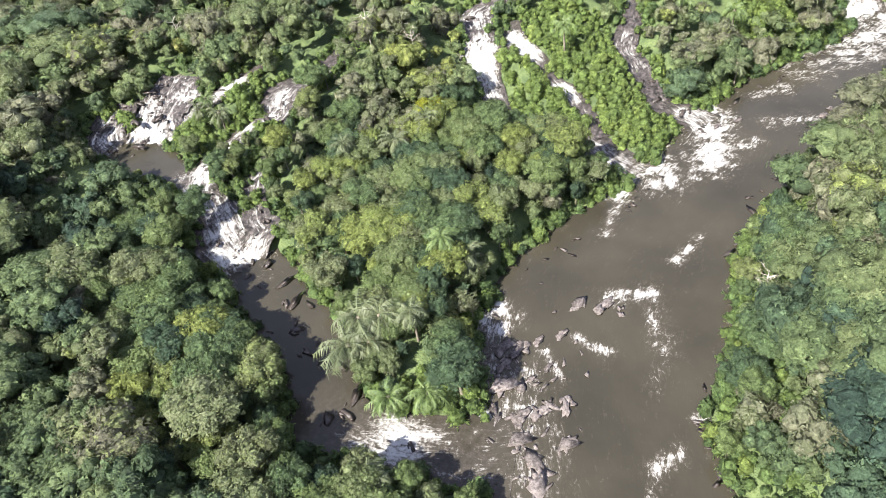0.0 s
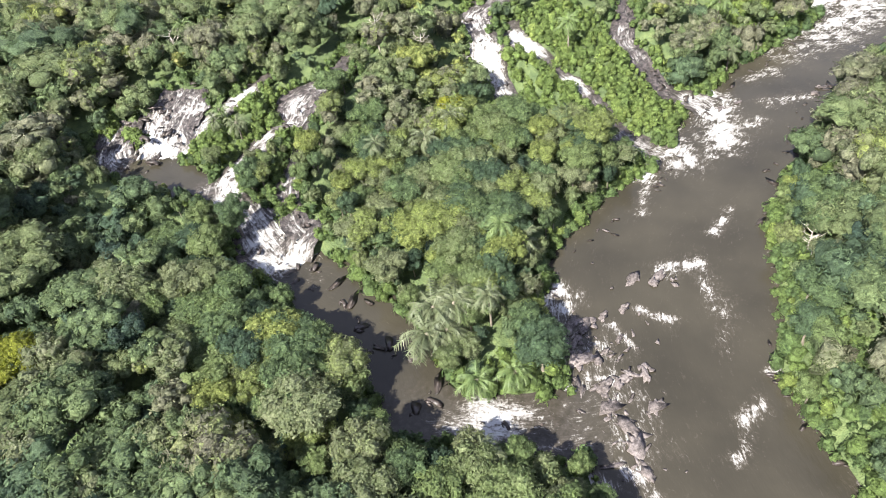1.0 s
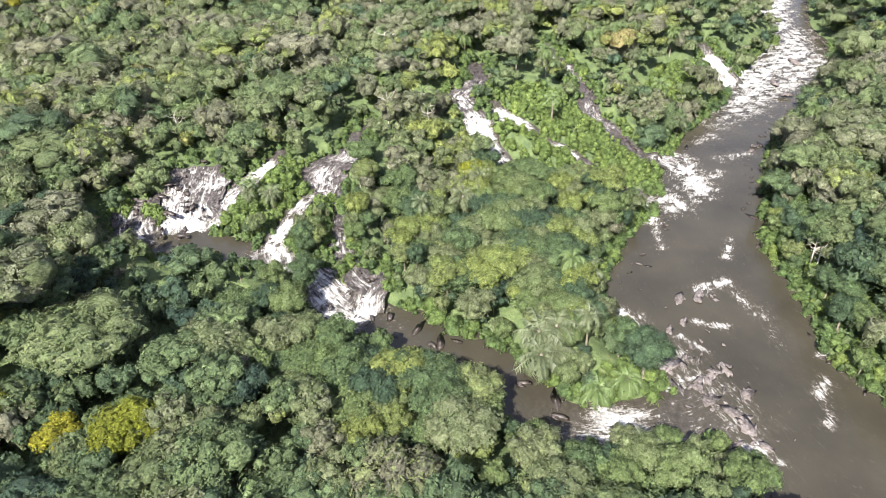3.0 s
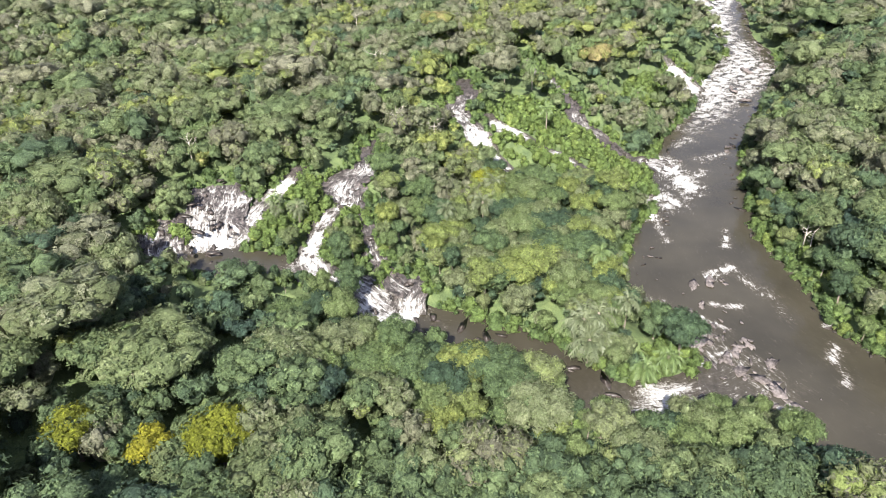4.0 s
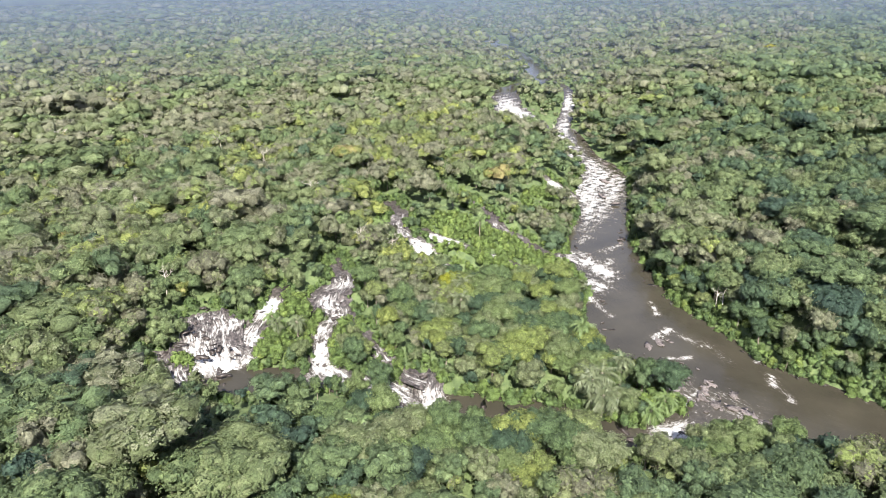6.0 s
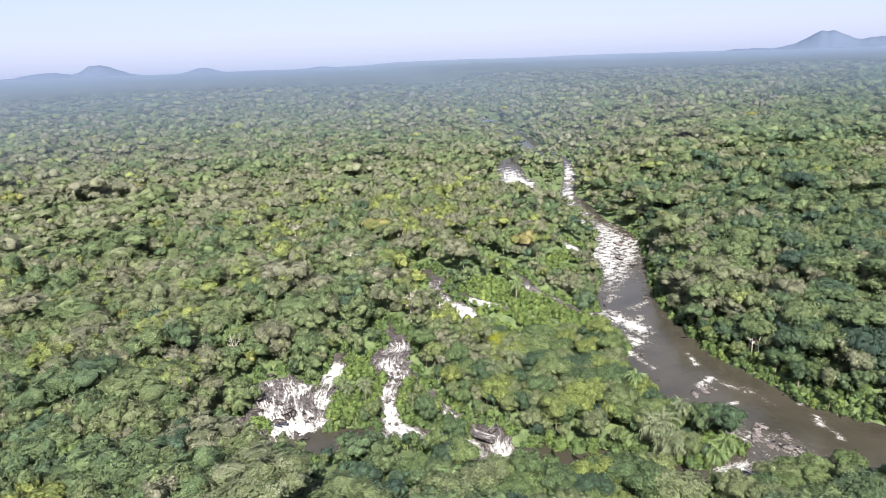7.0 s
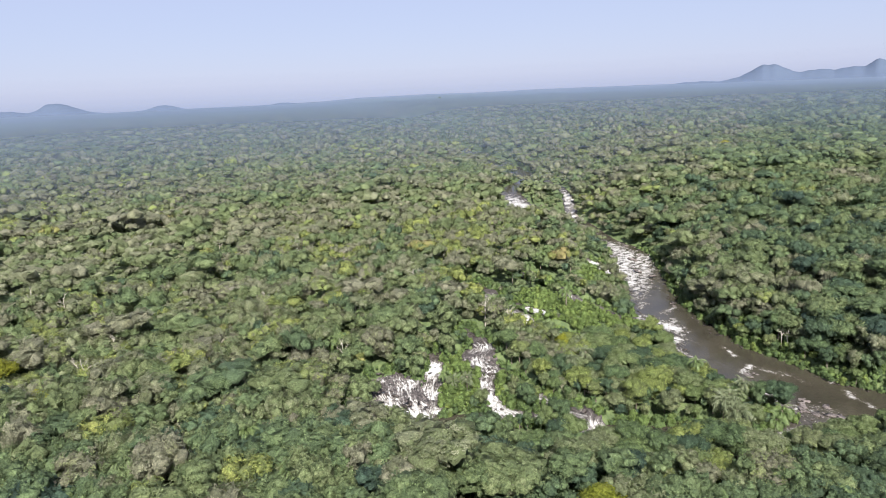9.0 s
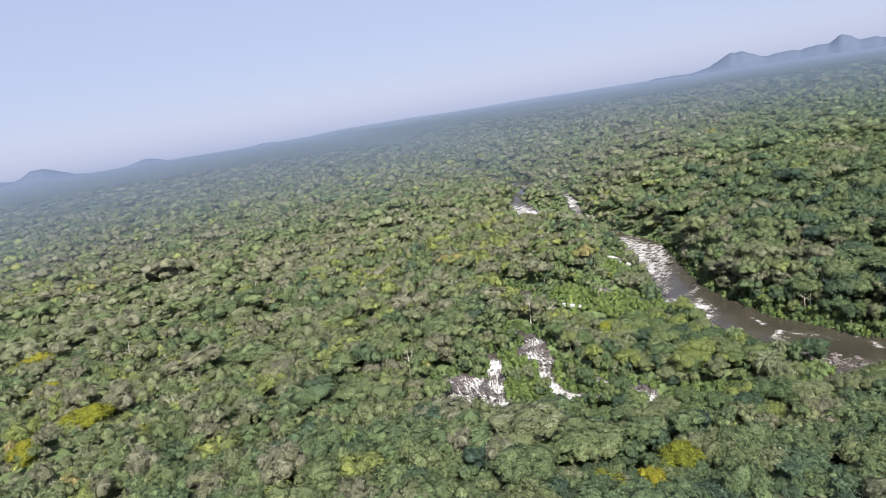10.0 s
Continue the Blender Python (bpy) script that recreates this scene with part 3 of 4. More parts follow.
def chunk(r, size, flat):
    """An angular broken block: the hull of a few shaken points."""
    bm = bmesh.new()
    for k in range(8):
        d = r.normal(size=3)
        d /= np.abs(d).max() ** 0.6 * np.linalg.norm(d) ** 0.4
        bm.verts.new(Vector(d * size * (0.75 + 0.4 * r.rand())))
    bmesh.ops.convex_hull(bm, input=bm.verts[:])
    bmesh.ops.triangulate(bm, faces=bm.faces[:])
    loose = [v for v in bm.verts if not v.link_faces]
    bmesh.ops.delete(bm, geom=loose, context="VERTS")
    bm.verts.index_update()
    v = np.array([p.co[:] for p in bm.verts]) * [1, 1, flat]
    f = np.array([[p.index for p in q.verts] for q in bm.faces])
    bm.free()
    return v, f


def rock_pieces(seed, pieces):
    """An outcrop: a broad slab, and smaller ones broken along the same bedding that lie on it."""
    r = np.random.RandomState(seed)
    out = []
    for k in range(pieces):
        big = (0.62 - 0.40 * k / pieces) * (0.7 + 0.5 * r.rand()) if k else 1.15
        v, f = chunk(r, big * 0.82, 0.5 if k else 0.38)
        v = v * [1.35, 0.8, 1]
        a = 0.25 * r.normal()
        tilt = 0.10 + 0.10 * r.normal()
        v = np.stack([v[:, 0] * math.cos(a) - v[:, 1] * math.sin(a), v[:, 0] * math.sin(a) + v[:, 1] * math.cos(a), v[:, 2] + v[:, 1] * tilt], 1)
        q, w = r.rand() ** 0.5 * (k > 0), r.rand() * 6.283
        out.append((v + [0.85 * q * math.cos(w), 0.62 * q * math.sin(w), 0.10 * r.rand() * (k > 0)], f))
    return out


ROCK_FORMS = [[mesh_from("slab", v, f, [ROCK]) for v, f in rock_pieces(50 + k, 11)] for k in range(7)]
WET_FORMS = [joined(rock_pieces(80 + k, 4)) for k in range(5)]
boulders = []
rr = random.Random(7)


def place_rock(x, y, z, size, turn, flat=0.36, long=1.15, wet=False):
    m = Matrix.LocRotScale((x, y, z), Euler((rr.uniform(-.12, .12), rr.uniform(-.12, .12), radians(turn))), (size * long, size, size * flat * 1.6))
    if wet:
        v, f = rr.choice(WET_FORMS)
        boulders.append((v @ np.array(m.to_3x3()).T + np.array(m.translation), f))
        return
    form = rr.choice(ROCK_FORMS)
    ob = new("rock", form[0])
    ob.matrix_world = m
    tagged(ob, "broken pinkish grey rock slab standing out of the river" if size > 1.0 else "small angular grey stone in the shallow river", "rock", "rocks in the river")
    for me in form[1:] if size > 1.0 else ():
        part("slab", me, ob)


# the ledge across the river's near side: x, y, size, turn
LEDGE = [(54, 82, 2.2, 10), (58, 79, 2.6, 30), (60, 76, 1.4, 60), (46, 77, 1.6, 20), (41, 78, 1.5, 30), (37, 78, 2.6, 15), (34, 80, 2.3, 40), (32, 76, 2.0, 20), (30, 72, 3.0, 10), (34, 70, 2.4, 0), (39, 68, 1.0, 0),
         (38, 62, 2.2, 50), (33, 63, 2.2, 20), (29, 64, 2.5, 30), (34, 55, 2.0, 10), (27, 60, 2.4, 10), (27, 55, 2.6, 80), (25, 51, 2.6, 75), (23, 46, 1.6, 70)]
for x, y, s, turn in LEDGE:
    place_rock(x, y, 0.1, s * 0.92, turn)
for k in range(100):
    u, v = rr.random(), rr.gauss(0, 1)
    x, y = 17 + 22 * u + v * 5.0, 48 + 34 * u - v * 3.2
    place_rock(x, y, 0.05, 0.35 + 0.9 * rr.random() ** 2.5, rr.uniform(0, 180), rr.uniform(.3, .5), rr.uniform(1, 1.8))
for x, y, s in [(48, 83, .5), (47, 71, .6), (45, 66, .6), (50, 92, .5), (211, 125, 3.2), (200, 116, 2.2), (240, 128, 3.0), (279, 134, 4.0), (285, 140, 3.5), (273, 127, 3.0), (250, 124, 1.6), (222, 118, 1.5), (150, 106, 1.5), (146, 105, 1.2), (121, 117, 1.3), (127, 116, 1.1), (60, 98, .8), (96, 113, 1.2)]:
    place_rock(x, y, 0.2 if x < 190 else 1.5, s, rr.uniform(0, 180), 0.36 if x < 190 else 0.6)
for key, count in (("cascade", 55), ("cascade_foot", 24), ("cascade_arm", 8), ("upper_stream", 26), ("waterfall", 18), ("upper_waterfall", 34), ("rocky_stream", 36), ("channel", 22), ("side_stream", 14), ("far_waterfall", 10)):
    w = WATERS[key]
    for k in range(count):
        p = w[rr.randrange(len(w))]
        q = rr.uniform(-0.55, 0.55) * p[3]
        a = rr.uniform(0, 6.28)
        place_rock(p[0] + q * math.cos(a), p[1] + q * math.sin(a), p[2] + 0.15, 0.45 + 1.2 * rr.random() ** 2, rr.uniform(0, 180), rr.uniform(.4, .75), rr.uniform(1, 1.7), True)
# rocks along the banks
for side in (0, 2):
    bank = spline([(r[side], r[side + 1], r[4]) for r in RIVER_LOW[3:] + RIVER_UP], 1.0)
    for k in range(85):
        p = bank[rr.randrange(len(bank))]
        place_rock(p[0] + rr.gauss(0, .8), p[1] + rr.gauss(0, .8), p[2] + 0.1, 0.4 + 0.8 * rr.random() ** 2, rr.uniform(0, 180), .45, 1.5, True)
tagged(new("boulders", mesh_from("boulders", *joined(boulders), [WET_ROCK])), "dark wet boulders in the cascades and along the banks", "boulders", kind="stuff")

# ---- trees ----


def crown_form(seed, lobes, clumps, leaf, sub, low=-0.25, belly=True):
    """A crown of radius 1: lobes under a shell of folded leaf clumps, with gaps between them."""
    r = np.random.RandomState(seed)
    cen, rad = [(0, 0, 0.34)], [0.50]
    for k in range(lobes - 1):
        a, q = 2.4 * k + r.rand() * 0.9, (0.35 + 0.38 * ((k + 0.5) / lobes) ** 0.5) + 0.1 * r.rand()
        cen.append((q * math.cos(a), q * math.sin(a), 0.50 - 0.62 * q * q * (0.7 + 0.6 * r.rand()) + 0.22 * r.rand()))
        rad.append(0.26 + 0.20 * r.rand())
    if belly:
        cen.append((0.1 * r.normal(), 0.1 * r.normal(), -0.26))
        rad.append(0.70)
    cen, rad = np.array(cen), np.array(rad)
    V, F, N, base = [], [], [], 0
    heart, up = np.array([0, 0, -0.15]), np.array([0, 0, 0.25])
    iv, jf = ICO[sub]
    for c, q in zip(cen, rad):
        s = iv * q * 0.84 * (0.62 + 0.66 * r.rand(len(iv)))[:, None]
        V.append(s + c)
        N.append(iv * 0.9 + (s + c - heart) * 0.5 + up)
        F.append(jf + base)
        base += len(iv)
    body = base
    got = 0
    while got < clumps:
        i = r.randint(len(cen))
        if r.rand() > (min(rad[i], 0.5) / 0.5) ** 2:
            continue
        d = r.normal(size=3)
        d /= np.linalg.norm(d)
        if d[2] < low:
            continue
        p = cen[i] + d * rad[i] * (0.80 + 0.38 * r.rand() ** 1.6)
        if np.any(np.linalg.norm(p - cen, axis=1) < rad * 0.78):
            continue
        n = d + r.normal(size=3) * 0.45 + np.array([0, 0, 0.25])
        n /= np.linalg.norm(n)
        a = np.cross(n, r.normal(size=3))
        a /= np.linalg.norm(a) + 1e-9
        b = np.cross(n, a)
        L, W = leaf * (0.7 + 0.8 * r.rand()), leaf * (0.5 + 0.45 * r.rand())
        V.append(np.array([p - a * L * 0.6 + b * W, p - a * L * 0.6 - b * W, p + a * L - n * 0.35 * L]))
        N.append(np.tile(d * 0.9 + (p - heart) * 0.5 + up + r.normal(size=3) * 0.40, (3, 1)))
        F.append(np.array([[0, 1, 2]]) + base)
        base += 3
        got += 1
    V, N = np.vstack(V), np.vstack(N)
    return V, np.vstack(F), (np.arange(len(V)) >= body).astype(float), N / (np.linalg.norm(N, axis=1)[:, None] + 1e-9)


def tube(points, radii, sides=6):
    """A tapered limb through points."""
    P = np.array(points, float)
    V = []
    for i, p in enumerate(P):
        t = P[min(i + 1, len(P) - 1)] - P[max(i - 1, 0)]
        t /= np.linalg.norm(t) + 1e-9
        a = np.cross(t, (0.3, 1, 0.2))
        a /= np.linalg.norm(a) + 1e-9
        b = np.cross(t, a)
        for k in range(sides):
            w = 6.2832 * k / sides
            V.append(p + radii[i] * (a * math.cos(w) + b * math.sin(w)))
    F = []
    for i in range(len(P) - 1):
        for k in range(sides):
            q, s = i * sides + k, i * sides + (k + 1) % sides
            F.append((q, s, s + sides, q + sides))
    return np.array(V), np.array(F)


def trunk_form(seed, height, radius, limbs=5):
    r = np.random.RandomState(seed)
    bend = r.normal(size=2) * 0.04 * height
    out = [tube([(0, 0, -1.2), (bend[0] * .4, bend[1] * .4, height * .4), (bend[0], bend[1], height * .8), (0, 0, height)], [radius * 1.5, radius, radius * .7, radius * .3])]
    for k in range(limbs):
        a, z = 2.4 * k + r.rand(), height * (0.5 + 0.08 * k)
        out.append(tube([(bend[0] * .8, bend[1] * .8, z), (1.2 * math.cos(a), 1.2 * math.sin(a), z + 0.12 * height), (2.6 * math.cos(a), 2.6 * math.sin(a), z + 0.22 * height)], [radius * .5, radius * .33, radius * .12], 5))
    return joined(out)


def bare_form(seed, height):
    """A dead tree: its trunk, then its forked limbs, each with twigs."""
    r = np.random.RandomState(seed)
    out = [tube([(0, 0, -1.5), (.2, .1, height * .45), (.5, -.2, height * .78), (.3, .1, height)], [.42, .30, .2, .06])]
    for k in range(9):
        a, z = r.rand() * 6.28, height * (0.5 + 0.45 * r.rand())
        L = 2.0 + 3.0 * r.rand()
        e = np.array([math.cos(a) * L, math.sin(a) * L, z + L * (0.4 + 0.5 * r.rand())])
        mid = np.array([math.cos(a) * L * .5, math.sin(a) * L * .5, z + L * .2])
        limb = [tube([(.3, 0, z), mid, e], [.16, .11, .03], 5)]
        for j in range(3):
            q = e + r.normal(size=3) * np.array([1.0, 1.0, .6]) + [0, 0, .5]
            limb.append(tube([mid + (e - mid) * .5, (mid + q) / 2 + [0, 0, .3], q], [.06, .045, .015], 5))
        out.append(joined(limb))
    return out


def palm_fronds(seed, fronds, length, hops, droop=2.1):
    """An oil palm's fronds: each a tapering keel with drooping leaflets on both sides."""
    r = np.random.RandomState(seed)
    out = []
    for k in range(fronds):
        V, F, base = [], [], 0
        a = 2.39996 * k + 0.25 * r.normal()
        lift = 1.42 - 1.75 * (k / fronds) ** 0.9 + 0.25 * r.normal()
        L = length * (0.55 + 0.55 * r.rand())
        steps = 9
        s = np.linspace(0, 1, steps)
        ang = lift - droop * (0.8 + 0.4 * r.rand()) * s ** 1.15
        rad = np.concatenate([[0], np.cumsum(np.cos((ang[1:] + ang[:-1]) / 2) * L / (steps - 1))])
        zz = np.concatenate([[0], np.cumsum(np.sin((ang[1:] + ang[:-1]) / 2) * L / (steps - 1))])
        d, q = np.array([math.cos(a), math.sin(a), 0]), np.array([-math.sin(a), math.cos(a), 0])
        bend = 0.18 * r.normal() * L
        c = d * rad[:, None] + np.array([0, 0, 1]) * zz[:, None] + q * (bend * s ** 2)[:, None]
        for i in range(1, steps - 1):
            w = L * 0.19 * math.sin(math.pi * (0.12 + 0.83 * s[i])) ** 0.7
            for side in (-1, 1):
                for h in hops:
                    p = c[i] + (c[i + 1] - c[i]) * h
                    p2 = c[i] + (c[i + 1] - c[i]) * (h + 0.75 / len(hops))
                    tip = p + q * side * w * (0.6 + .7 * r.rand()) + (c[i + 1] - c[i]) * (0.4 + 0.9 * r.rand()) - np.array([0, 0, w * (0.2 + 0.9 * r.rand())])
                    V.append(np.array([p, p2, tip]))
                    F.append(np.array([[0, 1, 2]]) + base)
                    base += 3
        keel = np.vstack([c - q * 0.07, c + q * 0.07 - np.array([0, 0, 0.03])])
        kf = np.array([[i, i + 1, steps + i + 1] for i in range(steps - 1)] + [[i, steps + i + 1, steps + i] for i in range(steps - 1)])
        out.append((np.vstack(V + [keel]), np.vstack(F + [kf + base])))
    return out


TREE_KINDS = [("broad-crowned jungle tree with dense dark green leaves", 10, 1150, .092), ("rounded jungle tree with mid green foliage in clumps", 9, 1050, .095),
              ("tall jungle tree with uneven light green crown", 13, 1200, .085), ("olive green bank tree with small leaves", 8, 1150, .085),
              ("spreading rainforest tree with lumpy green crown", 15, 1300, .082), ("young jungle tree with loose leafy crown", 7, 950, .098)]
NEAR_FORMS = [crown_form(200 + k, lobes, clumps + 250, leaf, 1) for k, (_, lobes, clumps, leaf) in enumerate(TREE_KINDS)]
GIANT_FORMS = [crown_form(320 + k, 12 + k % 4, 700, .094, 1) for k in range(5)]
MID_FORMS = [crown_form(300 + k, 7 + k % 3, 330, .136, 1) for k in range(8)]
HALF_FORMS = [crown_form(350 + k, 4 + k % 2, 160, .192, 1) for k in range(8)]
LOW_FORMS = [crown_form(400 + k, 3, 62, .24, 1, belly=False) for k in range(8)]
SHRUB_FORMS = [crown_form(450 + k, 1, 40, .30, 1) for k in range(6)]
BUSH_FORMS = [crown_form(470 + k, 1, 26, .36, 1, belly=False) for k in range(6)]
FAR_FORMS = [crown_form(500 + k, 3, 22, .30, 1, belly=False) for k in range(7)]
DOT_FORMS = [crown_form(600 + k, 1, 7, .34, 1, belly=False) for k in range(5)]


def tree_mould(kind):
    """One tree of a kind, crown radius 1 scaled to 4.6 m, on its trunk."""
    label = TREE_KINDS[kind][0]
    e = tagged(new("tree"), label, "tree", "jungle trees by the water")
    v, f, leafy, puff = NEAR_FORMS[kind]
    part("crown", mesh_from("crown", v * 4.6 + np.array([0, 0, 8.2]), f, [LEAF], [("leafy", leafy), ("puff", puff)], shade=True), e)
    tv, tf = trunk_form(60 + kind, 8.6, 0.26)
    part("trunk", mesh_from("trunk", tv, tf, [BARK], shade=True), e, "pale branching trunk")
    return e


def scatter(step, lo, hi, keep, seed):
    """Points on a shaken grid inside a box, those that keep() likes."""
    r = np.random.RandomState(seed)
    x, y = np.meshgrid(np.arange(lo[0], hi[0], step), np.arange(lo[1], hi[1], step * 0.87), indexing="ij")
    x = x + (np.arange(x.shape[1]) % 2) * step / 2
    x, y = (x + r.uniform(-.42, .42, x.shape) * step).ravel(), (y + r.uniform(-.42, .42, y.shape) * step).ravel()
    x, y = x + step * 0.45 * wave(x, y, step * 9, seed), y + step * 0.45 * wave(x, y, step * 9, seed + 50)
    k = keep(x, y)
    return x[k], y[k], r


def far_view(x, y):
    """The open country ahead, far off."""
    a = np.arctan2(y - 100, x + 200)
    return (a > -0.50) & (a < 1.10)


def in_view(x, y):
    """The side of the line of flight on which the land is open to view."""
    _, s = from_line(x, y)
    return (s > 5) & (np.arctan2(y + 40, x + 330) > -0.42)


class Forest:
    """Many trees in one mesh."""

    def __init__(self):
        self.V, self.F, self.T, self.K, self.N, self.base = [], [], [], [], [], 0

    def add(self, form, x, y, z, r, squash, tint, trunk=None):
        v, f, leafy, puff = form
        rs = np.random.RandomState(len(x) + 7)
        a = rs.rand(len(x)) * 6.283
        c, s = np.cos(a)[:, None], np.sin(a)[:, None]
        P = np.stack([(v[:, 0] * c - v[:, 1] * s) * r[:, None] + x[:, None], (v[:, 0] * s + v[:, 1] * c) * r[:, None] + y[:, None], v[:, 2] * (r * squash)[:, None] + z[:, None]], -1)
        n = len(v)
        N = np.stack([puff[:, 0] * c - puff[:, 1] * s, puff[:, 0] * s + puff[:, 1] * c, np.repeat(puff[None, :, 2], len(x), 0)], -1)
        self.N.append(N.reshape(-1, 3).astype(np.float32))
        self.V.append(P.reshape(-1, 3))
        self.F.append((f[None] + (np.arange(len(x)) * n)[:, None, None]).reshape(-1, 3) + self.base)
        self.T.append(np.repeat(tint, n))
        self.K.append(np.tile(leafy, len(x)))
        self.base += n * len(x)

    def build(self, name, label, category, mat):
        me = mesh_from(name, np.vstack(self.V), np.vstack(self.F), [mat], [("tint", np.concatenate(self.T)), ("leafy", np.concatenate(self.K)), ("puff", np.vstack(self.N))], shade=True)
        return tagged(new(name, me), label, category, kind="stuff")


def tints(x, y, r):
    """A tint for each tree, drifting over the land; the plateau is more olive, and lightened in place of haze."""
    olive_lift = 0.21 * smooth(120, 280, y + 0.25 * x)
    olive_lift = olive_lift + 0.12 * np.exp(-(((x - 48) / 42) ** 2 + ((y - 172) / 36) ** 2))
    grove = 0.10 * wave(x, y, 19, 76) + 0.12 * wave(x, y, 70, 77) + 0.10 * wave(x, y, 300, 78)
    # beyond 390 m the tints differ less: haze's levelling put into the colour
    return np.clip(0.40 + olive_lift + np.where(from_line(x, y)[0] > 390, 0.08, 0.16) * r.normal(size=len(x)) + grove, 0.02, 0.88) + (r.rand(len(x)) > 0.965) * 0.12


def spread(forest, forms, x, y, r, size, height, squash=(0.75, 1.15), tint=None, lower=False, rich=()):
    z = land(x, y)
    near = (0.58 + 0.42 * smooth(2, 13, to_water(x, y)[0])) * stunted(x, y) if lower else 1.0
    R = size * np.clip(np.exp(0.40 * r.normal(size=len(x)) + 0.16 * wave(x, y, 110, 91)), 0.5, 2.0)
    H = height * np.clip(1 + 0.14 * r.normal(size=len(x)), 0.6, 1.35) * (1 + 0.11 * wave(x, y, 48, 93)) + (R - size) * 0.8
    giant = (r.rand(len(x)) > 0.93) & (size > 3) & (size < 7)                         # broad crowns that stand above the rest
    R, H = R * np.where(giant, 1.5, 1.0), H + 2.5 * giant
    R, H = R * (0.4 + 0.6 * near), H * near
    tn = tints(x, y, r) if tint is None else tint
    pick = r.randint(len(forms), size=len(x))
    sq = r.uniform(*squash, len(x)) * np.where(giant, 0.68, 1.0)
    if rich:                                          # the broadest crowns near by have finer sprays
        pick = np.where(R > 6.2, len(forms) + r.randint(len(rich), size=len(x)), pick)
        forms = forms + rich
    for k, form in enumerate(forms):
        i = pick == k
        if i.any():
            forest.add(form, x[i], y[i], z[i] + H[i] - R[i] * sq[i] * 0.75, R[i], sq[i], tn[i])


# near trees: first as single things along the water, the others as forest
moulds = [tree_mould(k) for k in range(len(TREE_KINDS))]


def near_keep(x, y):
    d, s = from_line(x, y)
    w, _ = to_water(x, y)
    return (d < 205) & (x > -215) & in_view(x, y) & (w > 1.8) & ~shrubby(x, y)


nx, ny, nr = scatter(5.9, (-220, -40), (230, 360), near_keep, 11)
wd, _ = to_water(nx, ny)
core = np.hypot((nx - 18) * 0.8, ny - 105)          # the wooded point between channel and river comes first
order = np.argsort(core + np.clip(wd, 0, 40) * 1.2)
chosen = np.zeros(len(nx), bool)
chosen[order[:290]] = True
cx, cy = nx[chosen], ny[chosen]
cz = land(cx, cy)
tr_r = random.Random(21)
for x, y, z, w in zip(cx, cy, cz, wd[chosen]):
    k = tr_r.randrange(len(moulds))
    s = min(1.5, max(0.55, math.exp(tr_r.gauss(-0.10, 0.28)))) * (0.68 + 0.32 * float(smooth(1.5, 11, w))) * float(stunted(x, y))
    m = Matrix.LocRotScale((x, y, z), Euler((0, 0, tr_r.uniform(0, 6.28))), (s, s * tr_r.uniform(.9, 1.1), s ** 0.5 * tr_r.uniform(0.72, 1.05)))
    copy_thing(moulds[k], m)
for k, mld in enumerate(moulds):                      # the moulds themselves stand in the wood too
    x, y = -60 + 9.0 * k, 120 + 6.0 * k
    mld.matrix_world = pose(x, y, float(land(np.array([x]), np.array([y]))[0]))

# trees in yellow flower, and a grey-green giant
yellow_mesh = mesh_from("crown", NEAR_FORMS[2][0] * 4.6 + np.array([0, 0, 8.2]), NEAR_FORMS[2][1], [YELLOW_LEAF], [("leafy", NEAR_FORMS[2][2]), ("puff", NEAR_FORMS[2][3])], shade=True)
for x, y, s in [(-22, 408, 1.5), (-83, 319, 1.1), (-65, 322, 1.0), (-87, 153, 1.1), (-78, 141, 1.0), (53, 155, 0.9), (628, 30, 1.8), (-69, 132, 1.5), (-58, 352, 2.0), (-81, 359, 1.3), (6, 443, 2.0)]:
    e = tagged(new("tree"), "jungle tree in bright yellow leaf and flower", "tree", "yellow trees")
    e.matrix_world = Matrix.LocRotScale((x, y, float(land(np.array([x]), np.array([y]))[0]) + 1.0), Euler((0, 0, x)), (s, s, 0.75 + 0.3 * s))
    part("crown", yellow_mesh, e)
    part("trunk", mesh_from("trunk", *trunk_form(71, 8.6, 0.26), [BARK], shade=True), e)

forest = Forest()
rest_x, rest_y = nx[~chosen], ny[~chosen]
close = from_line(rest_x, rest_y)[0] < 118
spread(forest, MID_FORMS, rest_x[close], rest_y[close], nr, 4.2, 12.5, (0.85, 1.25), lower=True, rich=GIANT_FORMS)
spread(forest, HALF_FORMS, rest_x[~close], rest_y[~close], nr, 4.2, 12.5, (0.85, 1.25), lower=True, rich=MID_FORMS)


def band(lo, hi, water=2.0):
    def keep(x, y):
        d, s = from_line(x, y)
        k = (d >= lo) & (d < hi) & in_view(x, y) & ~shrubby(x, y) & (np.arctan2(y - 10, x + 110) < 1.75)
        if lo >= 390:
            k &= far_view(x, y)
        k[k] &= to_water(x[k], y[k])[0] > water
        return k
    return keep


x, y, r = scatter(6.0, (-330, -260), (420, 560), band(205, 390), 12)
spread(forest, LOW_FORMS, x, y, r, 4.8, 12.5, (0.8, 1.2), lower=True)
x, y, r = scatter(9.0, (-330, -500), (820, 1000), band(390, 800), 13)
spread(forest, FAR_FORMS, x, y, r, 6.4, 13.5, (0.65, 1.0), lower=True)
x, y, r = scatter(14.5, (-330, -900), (1400, 1500), band(800, 1350), 14)
spread(forest, DOT_FORMS, x, y, r, 9.5, 14.5, (0.55, 0.9))
x, y, r = scatter(29.0, (-330, -1500), (2900, 2900), band(1350, 2900), 17)
spread(forest, DOT_FORMS, x, y, r, 18.0, 13.0, (0.30, 0.50))


